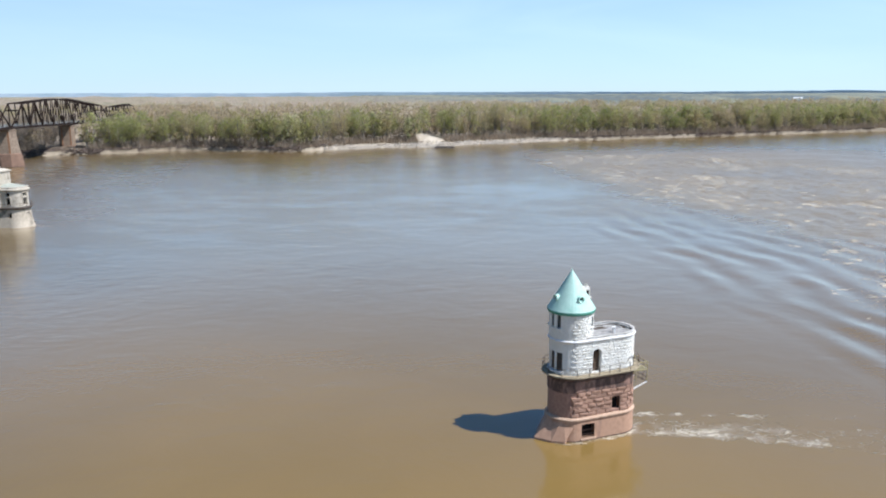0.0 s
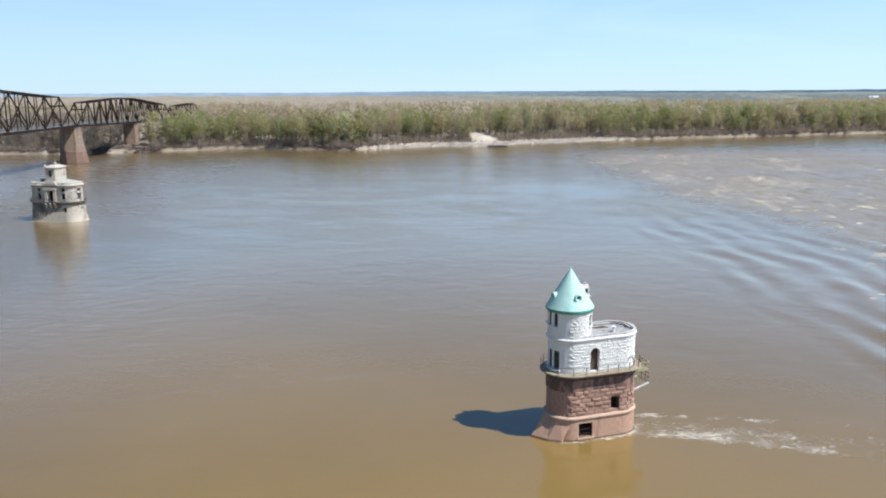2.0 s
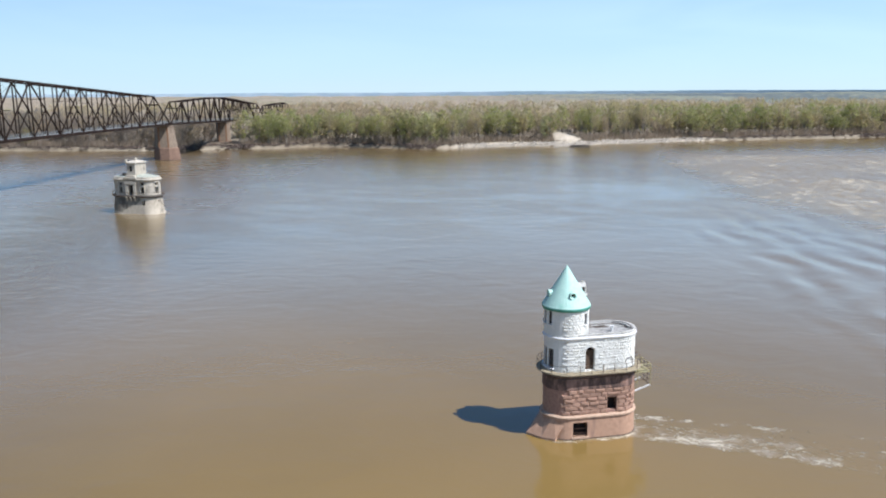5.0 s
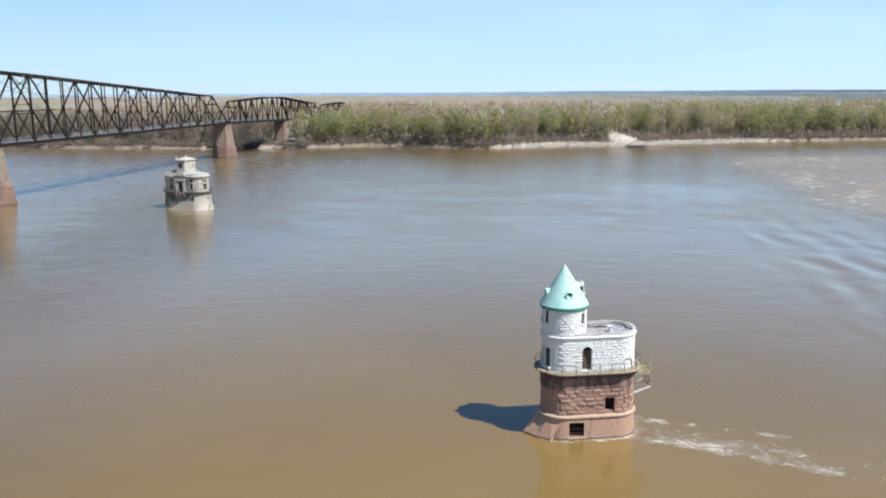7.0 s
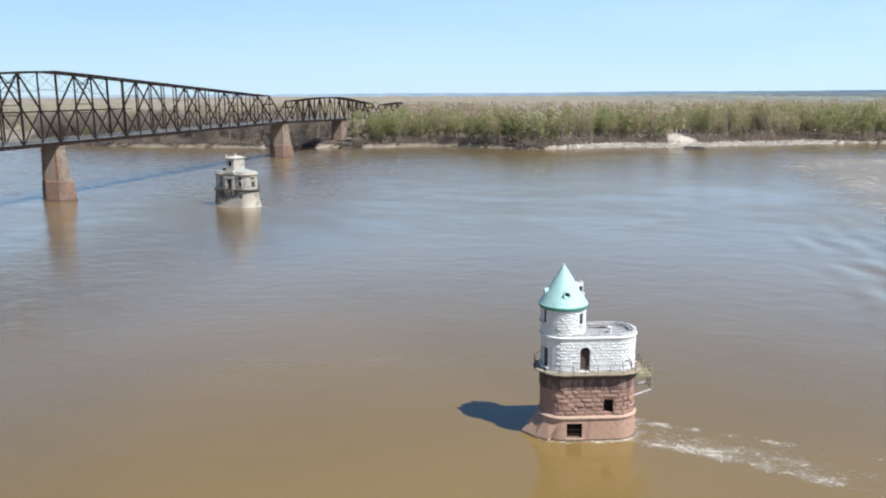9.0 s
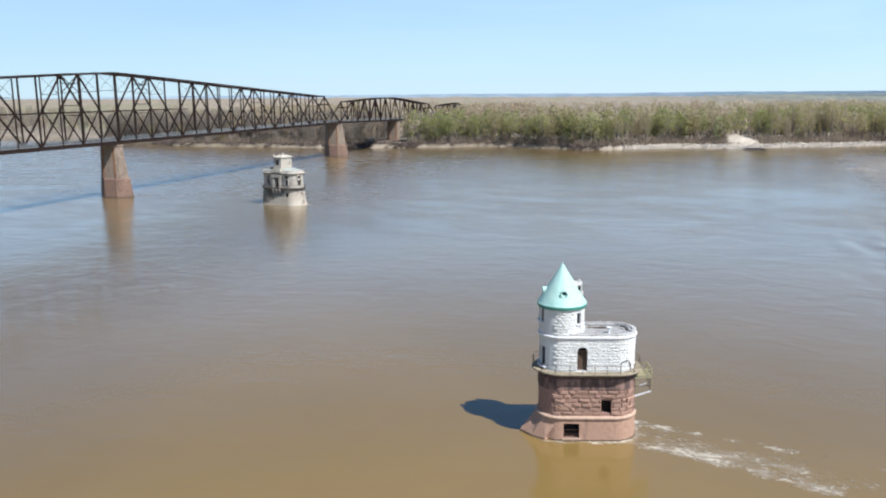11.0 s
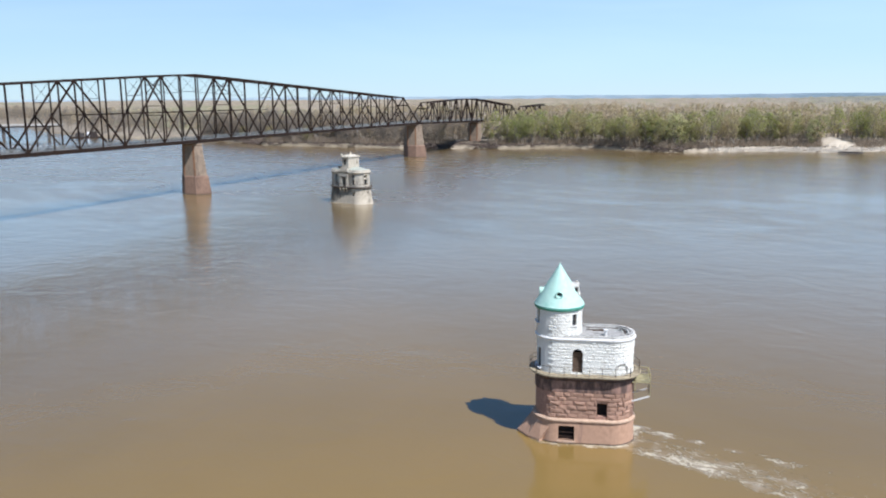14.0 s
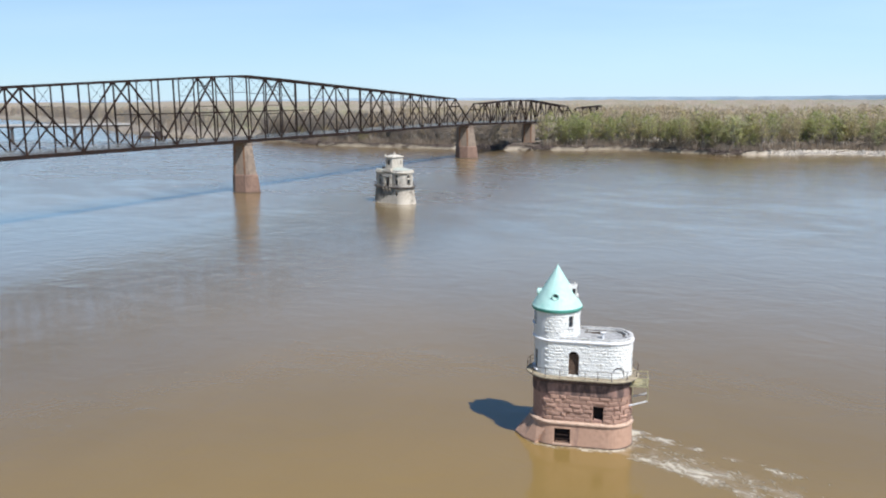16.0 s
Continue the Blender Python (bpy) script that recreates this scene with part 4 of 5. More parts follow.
def turret_s(angle):
    a = radians(angle) % math.tau
    rel = (a + math.pi / 2) % math.tau
    if rel <= math.pi:
        return turret_line.straight + rel * turret_line.r
    return 2 * turret_line.straight + rel * turret_line.r


t_open = [(turret_s(a) - w / 2, turret_s(a) + w / 2, c, d) for a, c, d, w in tw]
tur = part("turret_wall", wall(turret_line, 12.0, 15.45, 0.4, t_open, 0.3), MORTAR, tower, "round whitewashed stone turret")
part("turret_interior", Shape().loft([[(U0 + 1.9 * math.cos(math.tau * i / 32), V0 + 1.9 * math.sin(math.tau * i / 32), z) for i in range(32)] for z in (12.0, 15.3)]), DARK, tower)
for (a, c, d, w) in tw:
    x, y, ang = turret_line.at(turret_s(a), -0.2)
    M = Matrix.LocRotScale((x, y, (c + d) / 2), Euler((0, 0, ang)), None)
    win = part("turret_window", Shape().box((0, 0, 0), (0.04, w, d - c)), GLASS, tower, "small dark window", at=M)
    fr = Shape()
    for yy in (-w / 2 + 0.04, w / 2 - 0.04):
        fr.box((0.04, yy, 0), (0.05, 0.045, d - c))
    for zz in (-(d - c) / 2 + 0.04, 0.0, (d - c) / 2 - 0.04):
        fr.box((0.04, 0, zz), (0.05, w, 0.045))
    part("window_frame", fr, RAIL, win)
    part("window_sill", Shape().box((0.24, 0, -(d - c) / 2 - 0.06), (0.24, w + 0.24, 0.12)), TRIM, win)


def circle(r, z, m=48):
    return [(U0 + r * math.cos(math.tau * i / m), V0 + r * math.sin(math.tau * i / m), z) for i in range(m)]


roof = part("cone_roof", Shape().loft([circle(2.5, 15.2), circle(2.55, 15.4), circle(2.2, 15.7)]), COPPER_DARK, tower, "pale verdigris copper cone of lapped rings")
part("gutter", Shape().loft([circle(2.5, 14.98), circle(2.70, 15.04), circle(2.77, 15.24), circle(2.76, 15.42), circle(2.5, 15.46)]), COPPER_DARK, roof, "dark green copper gutter")
rings = 15
for k in range(rings):
    za, zb = 15.42 + 4.35 * k / rings, 15.42 + 4.35 * (k + 1) / rings
    r0, r1 = 2.72 * (1 - k / (rings + 0.3)), 2.72 * (1 - (k + 1) / (rings + 0.3))
    part("roof_ring", Shape().loft([circle(r0 - 0.04, za - 0.02, 40), circle(r0 + 0.045, za, 40), circle(r1 + 0.0, zb + 0.03, 40)]), COPPER, roof)
part("finial", Shape().loft([circle(0.10, 19.6, 8), circle(0.09, 19.75, 8), circle(0.015, 20.0, 8)]), COPPER, roof)
for k, ang in enumerate((-90, 180, 0, 90)):
    a = radians(ang)
    big = 0.9 if ang == 0 else 1.0
    rad = 1.85
    M = Matrix.LocRotScale((U0 + rad * math.cos(a), V0 + rad * math.sin(a), 16.75 + 0.2 * (ang == 0)), Euler((0, 0, a)), (big,) * 3)
    d = Shape()
    m = 14
    ringp = [[(xx, 0.40 * rr * math.cos(math.tau * i / m), 0.40 * rr * math.sin(math.tau * i / m)) for i in range(m)] for xx, rr in ((-0.8, 1.0), (0.22, 1.0), (0.30, 1.1), (0.36, 0.95), (0.30, 0.66), (0.05, 0.62))]
    d.loft(ringp, (True, True))
    dm = part("dormer", d, TRIM if ang == 0 else COPPER, roof, "round copper lucarne", at=M)
    part("dormer_opening", Shape().loft([[(xx, 0.25 * math.cos(math.tau * i / m), 0.25 * math.sin(math.tau * i / m)) for i in range(m)] for xx in (0.04, 0.10)]), DARK, tower, at=M)

cap = [(0.5 * math.cos(math.pi * i / 8), 0.95 + 0.5 * math.sin(math.pi * i / 8)) for i in range(9)] + [(-0.5, 0.0), (0.5, 0.0)]
gable = Shape().loft([[(U0 + xx, V0 + q[0], 16.35 + q[1]) for q in cap] for xx in (1.2, 2.15)])
gable.box((U0 + 2.1, V0, 16.5), (0.35, 1.2, 0.25)).box((U0 + 1.9, V0, 17.86), (0.22, 0.22, 0.2))
lu = part("lucarne", gable, COPING, roof, "weathered white lucarne with rounded gable")
part("lucarne_opening", Shape().box((U0 + 2.16, V0, 17.2), (0.06, 0.5, 0.75), edge=0.02), DARK, lu)
part("lucarne_side", Shape().box((U0 + 1.85, V0 - 0.5, 17.1), (0.3, 0.05, 0.5)), DARK, lu)
front_half = lambda ang, x, y: y < V0 + 1.2 or math.cos(ang) < -0.7
course_blocks("stone", red_line, 2.86, 5.86, 0.47, 1.15, 0.12, SAND, shaft, mid_open, front_half, 3, "masonry", lambda ang: math.cos(ang) < -0.36)
# ---- far intake tower: limestone, classical ----
T2U, T2R = 4.6, 3.4
far = thing("roman_intake_tower", pose(-125.4, 172.0, 0, 0, 0, -13), "grey limestone river intake tower with pale green roof and lantern", "water tower")
f_base = Oval(-T2U, T2U, 0, T2R + 0.25)
f_wall = Oval(-T2U, T2U, 0, T2R)
base_open = [(T2U * 2 - 0.7, T2U * 2 + 0.4, 2.9, 4.4)]
b2 = part("battered_base", wall(f_base, -3, 5.9, 0.9, base_open, 0.8, taper=0.9), LIME, far, "stained battered limestone base")
def crust(line, ss, rows_at):
    """A crust on part of an Oval: at each place along it a row of (out, z) from top to foot, 30 mm thick."""
    sh = Shape()
    rows = [rows_at(s) for s in ss]
    k = len(rows[0])
    for back in (0.0, 0.04):
        for s, row in zip(ss, rows):
            sh.v += [(*line.at(s, o - back)[:2], z) for o, z in row]
    m = len(ss) * k
    for i in range(len(ss) - 1):
        for j in range(k - 1):
            q = (i * k + j, i * k + j + 1, (i + 1) * k + j + 1, (i + 1) * k + j)
            sh.f += [q, tuple(m + e for e in q[::-1])]
        for j in (0, k - 1):
            a, b = i * k + j, (i + 1) * k + j
            sh.f.append((a, b, m + b, m + a) if j == 0 else (b, a, m + a, m + b))
    for i in (0, len(ss) - 1):
        for j in range(k - 1):
            a, b = i * k + j, i * k + j + 1
            sh.f.append((b, a, m + a, m + b) if i == 0 else (a, b, m + b, m + a))
    return sh


def soot_row(s):
    foot = float(np.interp(s, [-3.0, 0.0, 1.5, 3.0, 5.0, 7.0, 8.3], [1.2, 0.5, 0.9, 2.2, 2.9, 3.6, 4.9])) + 0.7 * noise.noise((s * 0.9, 2.0, 0.0)) + 0.4 * noise.noise((s * 2.6, 5.0, 0.0))
    return [(0.9 * (1 - (z + 3) / 8.9) + 0.03, z) for z in (5.35 + (foot - 5.35) * i / 4 for i in range(5))]


part("soot_crust", crust(f_base, [-3.0 + 11.3 * i / 60 for i in range(61)], soot_row), SOOT, b2, "black weather crust below the gallery")
part("flared_foot", crust(f_base, [T2U * 2 - 0.6 + 9.6 * i / 24 for i in range(25)],
                          lambda s: [(0.9 * (1 - (z + 3) / 8.9) + 0.02 + 0.6 * max(0.0, (2.6 - z) / 2.8) ** 1.8 * min(1.0, (s - T2U * 2 + 0.6) / 2.5, (T2U * 2 + 9.0 - s) / 2.5), z) for z in (2.6, 1.9, 1.2, 0.6, 0.1, -0.5)]),
     LIME, b2, "flared stone foot")
part("base_chamber", Shape().loft([ring_at(-T2U, T2U, 0, T2R - 0.8, z) for z in (-1, 5.8)]), DARK, far)
g2 = part("gallery_floor", band(f_base, [(0.1, 5.4), (0.5, 5.75), (0.75, 5.85), (0.75, 6.15), (0.6, 6.2)], 0.6), DARK_LEDGE_AND_SHADE, far, "dark stained stone gallery")
r2 = part("gallery_railing", hoop(f_base, 0.7, 7.15, 0.08, 0.09, 0.8), RAIL, far, "thin iron gallery railing")
for i in range(26):
    x, y, a = f_base.at(f_base.length * (i + 0.5) / 26, 0.66)
    part("rail_post", Shape().box((x, y, 6.68), (0.1, 0.1, 1.05), a), RAIL, r2)
wins = [(s, a, b) for s in (0.5, 8.7, 13.6, -4.4) for a, b in ((6.9, 8.9), (9.4, 10.4))]
f_open = [((s + f_wall.length) % f_wall.length - 0.65, (s + f_wall.length) % f_wall.length + 0.65, a, b) for s, a, b in wins]
f_open.append((T2U - 0.8, T2U + 0.8, 6.3, 9.6))
w2 = part("upper_wall", wall(f_wall, 6.1, 11.4, 0.6, f_open, 0.7), LIME_PALE, far, "pale weathered limestone wall")
part("upper_chamber", Shape().loft([ring_at(-T2U, T2U, 0, T2R - 0.75, z) for z in (6.2, 11.2)]), DARK, far)
for a, b, c, d in f_open:
    for s in (a - 0.12, b + 0.12):
        x, y, ang = f_wall.at(s, 0.06)
        part("window_jamb", Shape().box((x, y, (c + d) / 2), (0.2, 0.22, d - c + 0.3), ang), LIME_PALE, w2)
    x, y, ang = f_wall.at((a + b) / 2, 0.08)
    part("lintel", Shape().box((x, y, d + 0.16), (0.26, b - a + 0.5, 0.3), ang), LIME_PALE, w2)
part("cornice", band(f_wall, [(0.05, 10.85), (0.2, 11.0), (0.55, 11.2), (0.55, 11.5), (0.3, 11.65)], 0.6), LIME_PALE, far, "projecting pale stone cornice")
part("parapet", wall(Oval(-T2U, T2U, 0, T2R + 0.15), 11.6, 12.15, 0.4, (), 0.7), LIME_PALE, far)
part("roof", Shape().loft([ring_at(-T2U, T2U, 0, T2R - 0.1, 11.7), ring_at(-T2U, T2U, 0, T2R - 0.15, 12.1), ring_at(-T2U * 0.5, T2U * 0.5, 0, 1.6, 12.9)]), ROOF_GREEN, far, "low faded green metal roof")
# portal bay with pilasters
portal = part("portal", Shape().box((0, -T2R - 0.25, 10.3), (4.2, 1.0, 0.9)).box((0, -T2R - 0.25, 11.85), (4.6, 1.2, 0.5)).box((0, -T2R - 0.15, 12.4), (3.4, 0.8, 0.7)), LIME_PALE, far, "pale stone portal with pilasters")
for u in (-1.75, -1.15, 1.15, 1.75):
    part("pilaster", Shape().tube([(u, -T2R - 0.45, 6.2), (u, -T2R - 0.45, 9.9)], [0.27, 0.22], 10), LIME_PALE, portal)
for u in (-1.5, 0, 1.5):
    part("bracket", Shape().beam((u, -T2R - 0.3, 4.4), (u, -T2R - 1.0, 5.8), 0.4, 0.5), LIME, g2)
# lantern
cup = part("lantern", Shape().box((0, 0, 14.3), (3.3, 5.9, 4.8), edge=0.12), LIME_PALE, far, "square pale stone roof lantern")
part("lantern_roof", Shape().box((0, 0, 16.75), (4.0, 6.6, 0.3)).box((0, 0, 17.2), (3.9, 5.8, 0.6), 0, 0.4), LIME_PALE, cup, "pale hipped lantern roof")
part("finial", Shape().box((0, 0, 17.65), (0.7, 0.7, 0.6)).tube([(0, 0, 17.9), (0, 0, 18.5)], [0.3, 0.1], 8), LIME_PALE, cup)
part("lantern_window", Shape().box((0, -2.95, 14.9), (0.9, 0.1, 1.8)), DARK, cup)
part("corner_finial", Shape().tube([(-1.7, -2.7, 16.9), (-1.7, -2.7, 17.3), (-1.7, -2.7, 17.9)], [0.32, 0.4, 0.12], 8), LIME_PALE, cup)
for v in (-1.7, 0.0, 1.7):
    part("lantern_window", Shape().box((1.65, v, 14.8), (0.1, 0.8, 1.6)), LIME, cup, "narrow blind niche")
# dark block added in place of a shaded recess beside the lantern
part("roof_recess_shade", Shape().box((-3.1, -T2R + 1.5, 12.75), (1.7, 1.2, 1.0), 0, 0.8), DARK_LEDGE_AND_SHADE, far, "dark block standing in for a shaded roof recess")
for u, s in ((-1.9, 0.8), (1.4, 0.7)):
    part("roof_block", Shape().box((u, -T2R + 1.2, 12.9), (s, s, 1.1)), LIME, far)
part("service_ladder", Shape().beam((7.4, -1.0, 2.6), (7.8, -1.0, 6.1), 0.12).beam((7.4, -0.3, 2.6), (7.8, -0.3, 6.1), 0.12).box((8.0, -0.6, 4.3), (0.9, 1.4, 0.15)), RAIL, far)

# ---- old truss bridge ----
PC, PB = Vector((-200.0, 176.0)), Vector((-197.5, 379.0))
ALONG = (PB - PC).normalized()
ACROSS = Vector((ALONG.y, -ALONG.x))
HALF = 3.75
SPAN_END = 209.4


def on_bridge(s, side, z):
    """A place s metres from the tall pier along the bridge, side metres towards the river mouth."""
    q = PC + ALONG * s + ACROSS * side
    return (q.x, q.y, z)


def deck_z(s):
    return 21.6 if s < SPAN_END else 21.6 - 0.018 * (s - SPAN_END)


def truss_bridge(name, label, tops, bottoms, height, floor_from, floor_to, mid_strut=None, plain=False):
    """Two subdivided Warren trusses; tops and bottoms are the main panel points, height(s) the top chord above the deck."""
    s_mid = (floor_from + floor_to) / 2
    root = thing(name, Matrix.Identity(4), label, "bridge", "spans of the old bridge")
    ends = [bottoms[0], *tops, bottoms[-1]]
    top_at = lambda s: deck_z(s) + height(s)
    for side in (HALF, -HALF):
        tr = part("truss", Shape().beam(on_bridge(floor_from, side, deck_z(floor_from) - 0.45), on_bridge(floor_to, side, deck_z(floor_to) - 0.45), 0.55, 1.35), RUST, root,
                  "dark rusted riveted steel truss")
        chord_pts = tops if 0.0 not in bottoms or len(tops) < 6 else sorted(tops + [0.0])
        for a, b in zip(chord_pts, chord_pts[1:]):
            part("top_chord", Shape().beam(on_bridge(a, side, top_at(a)), on_bridge(b, side, top_at(b)), 0.62, 0.7), RUST, tr)
        nodes_ = sorted([(t, 1) for t in tops] + [(b, 0) for b in bottoms])
        for (a, ka), (b, kb) in zip(nodes_, nodes_[1:]):
            if ka == kb:
                continue
            t, bo = (a, b) if ka else (b, a)
            pt, pb = on_bridge(t, side, top_at(t)), on_bridge(bo, side, deck_z(bo))
            end = bo in (bottoms[0], bottoms[-1])
            part("end_post" if end else "diagonal", Shape().beam(pt, pb, 0.6 if end else 0.5, 0.6 if end else 0.5), RUST, tr)
            if plain or abs(t - bo) < 5:
                continue
            m = (t + bo) / 2
            zt, zb = top_at(t), deck_z(bo)
            pm = on_bridge(m, side, (zt + zb) / 2)
            part("hanger", Shape().beam(on_bridge(m, side, deck_z(m)), on_bridge(m, side, top_at(m) if not end else (zt + zb) / 2), 0.36, 0.34), RUST, tr)
            part("sub_diagonal", Shape().beam(pm, on_bridge(t, side, deck_z(t)), 0.38, 0.34), RUST, tr)
            part("gusset", Shape().box(pm, (0.55, 0.9, 0.9)), RUST, tr)
        for s in bottoms:
            part("gusset", Shape().box(on_bridge(s, side, deck_z(s) + 0.1), (0.7, 1.4, 1.4)), RUST, tr)
        for s in tops:
            part("gusset", Shape().box(on_bridge(s, side, top_at(s) - 0.4), (0.72, 1.5, 1.1)), RUST, tr)
            part("vertical", Shape().beam(on_bridge(s, side, deck_z(s)), on_bridge(s, side, top_at(s)), 0.46, 0.42), RUST, tr)
        for s in bottoms[1:-1]:
            part("vertical", Shape().beam(on_bridge(s, side, deck_z(s)), on_bridge(s, side, top_at(s)), 0.48, 0.44), RUST, tr)
        if mid_strut:
            part("mid_strut", Shape().beam(on_bridge(mid_strut[0], side, mid_strut[2]), on_bridge(mid_strut[1], side, mid_strut[2]), 0.2, 0.26), RUST, tr)
        n = round((floor_to - floor_from) / 4)
        guard = part("guard_rail", Shape().beam(on_bridge(floor_from, side * 0.86, deck_z(floor_from) + 1.25), on_bridge(floor_to, side * 0.86, deck_z(floor_to) + 1.25), 0.12, 0.14), GUARD, root, "pale grey roadside guard rail")
        for zz in (0.35, 0.65, 0.95):
            part("guard_bar", Shape().beam(on_bridge(floor_from, side * 0.86, deck_z(floor_from) + zz), on_bridge(floor_to, side * 0.86, deck_z(floor_to) + zz), 0.05, 0.09), GUARD, guard)
        posts = Shape()
        for i in range(n + 1):
            s = floor_from + (floor_to - floor_from) * i / n
            posts.box(on_bridge(s, side * 0.86, deck_z(s) + 0.65), (0.14, 0.14, 1.3))
        tagged(part("balustrade", posts, GUARD, guard), kind="stuff")
    # cross frames between the trusses
    stations = sorted(set(tops + bottoms[1:-1] + [(a + b) / 2 for a, b in zip(sorted(tops + bottoms), sorted(tops + bottoms)[1:])]))
    for k, s in enumerate(stations):
        zt = top_at(s)
        if s < tops[0] - 0.1 or s > tops[-1] + 0.1:
            continue
        part("top_strut", Shape().beam(on_bridge(s, -HALF, zt), on_bridge(s, HALF, zt), 0.3, 0.35), RUST, root)
        heavy = s in tops and abs(s) < 25
        if plain or not (heavy or s == 0.0 or (s not in tops and s not in bottoms)):
            continue
        low = zt - min(6.5, height(s) * 0.38)
        part("sway_strut", Shape().beam(on_bridge(s, -HALF, low), on_bridge(s, HALF, low), 0.16, 0.18), RUST, root)
        stout = 0.2 if heavy else 0.09
        if heavy:
            for dz in (3.2, 11.0, 14.5):
                part("sway_strut", Shape().beam(on_bridge(s, -HALF, zt - dz), on_bridge(s, HALF, zt - dz), 0.22, 0.26), RUST, root)
        for sd in (-HALF, HALF):
            part("sway_brace", Shape().beam(on_bridge(s, sd, low), on_bridge(s, -sd, zt), stout, stout), RUST, root)
    lat = [s for s in stations if tops[0] - 0.1 <= s <= tops[-1] + 0.1]
    for a, b in zip(lat, lat[1:]):
        part("top_lateral", Shape().beam(on_bridge(a, -HALF, top_at(a)), on_bridge(b, HALF, top_at(b)), 0.11, 0.11), RUST, root)
        part("top_lateral", Shape().beam(on_bridge(a, HALF, top_at(a)), on_bridge(b, -HALF, top_at(b)), 0.11, 0.11), RUST, root)
    for s in (tops[0], tops[-1]):
        e = bottoms[0] if s == tops[0] else bottoms[-1]
        q = s + (e - s) * 0.3
        zz = top_at(s) * 0.7 + deck_z(e) * 0.3
        part("portal_strut", Shape().beam(on_bridge(q, -HALF, zz), on_bridge(q, HALF, zz), 0.5, 0.7), RUST, root)
    q = [on_bridge(floor_from, -HALF + 0.35, 0), on_bridge(floor_to, -HALF + 0.35, 0), on_bridge(floor_to, HALF - 0.35, 0), on_bridge(floor_from, HALF - 0.35, 0)]
    za, zb = deck_z(floor_from), deck_z(floor_to)
    fl = Shape().add([(x, y, z + d) for d in (-0.35, 0.02) for (x, y, _), z in zip(q, (za, zb, zb, za))],
                     [(0, 3, 2, 1), (4, 5, 6, 7), (0, 1, 5, 4), (1, 2, 6, 5), (2, 3, 7, 6), (3, 0, 4, 7)])
    part("road_deck", fl, ROADWAY, root, "pale worn concrete roadway")
    for s in stations + [floor_from + 0.4, floor_to - 0.4]:
        part("floor_beam", Shape().beam(on_bridge(s, -HALF, deck_z(s) - 0.5), on_bridge(s, HALF, deck_z(s) - 0.5), 0.35, 0.8), RUST, root)
    for side in (-2.2, -0.7, 0.7, 2.2):
        part("stringer", Shape().beam(on_bridge(floor_from, side, za - 0.6), on_bridge(floor_to, side, zb - 0.6), 0.25, 0.5), RUST, root)
    return root


t_half = [20.8, 62.6, 104.5, 146.4, 188.3]
b_half = [41.8, 83.6, 125.4, 167.3, SPAN_END]
t_left, b_left = [19.4, 59.8, 100.2, 140.6, 181.0], [39.5, 80.0, 120.3, 160.8, 194.0]
tops_a = [-s for s in reversed(t_left)] + t_half
bots_a = [-s for s in reversed(b_left)] + [0.0] + b_half


def tall(s):
    s = abs(s)
    return 25.6 - 0.9 * s / t_half[0] if s < t_half[0] else 24.7 - 9.0 * (s - t_half[0]) / (t_half[-1] - t_half[0])


truss_bridge("river_span", "long rust-brown cantilever truss span with tall peak", tops_a, bots_a, tall, -194.0, SPAN_END, (-59.8, 46.8, 32.9))


def low_truss(name, label, s0, hip, peak, drop, s1, low, rise):
    """A lower span from s0 to s1: its top chord climbs from hip to peak, runs level, and falls from drop to the far hip."""
    n = max(3, round((s1 - 22.0 - hip) / 21.0))
    far_hip = s1 - 22.0
    top = [hip + (far_hip - hip) * i / n for i in range(n + 1)]
    bot = [s0] + [(a + b) / 2 for a, b in zip(top, top[1:])] + [s1]

    def h(s):
        return float(np.interp(s, [hip, peak, drop, far_hip], [low, low + rise * 0.87, low + rise, 11.8]))
    return truss_bridge(name, label, top, bot, h, s0, s1, plain=True)


low_truss("bank_span", "lower rust-brown truss span reaching the wooded bank", 211.2, 230.0, 290.0, 318.0, 419.0, 12.6, 3.5)
low_truss("woods_span", "rust-brown truss span half hidden by trees", 421.0, 441.0, 496.0, 500.0, 524.0, 10.6, 3.0)


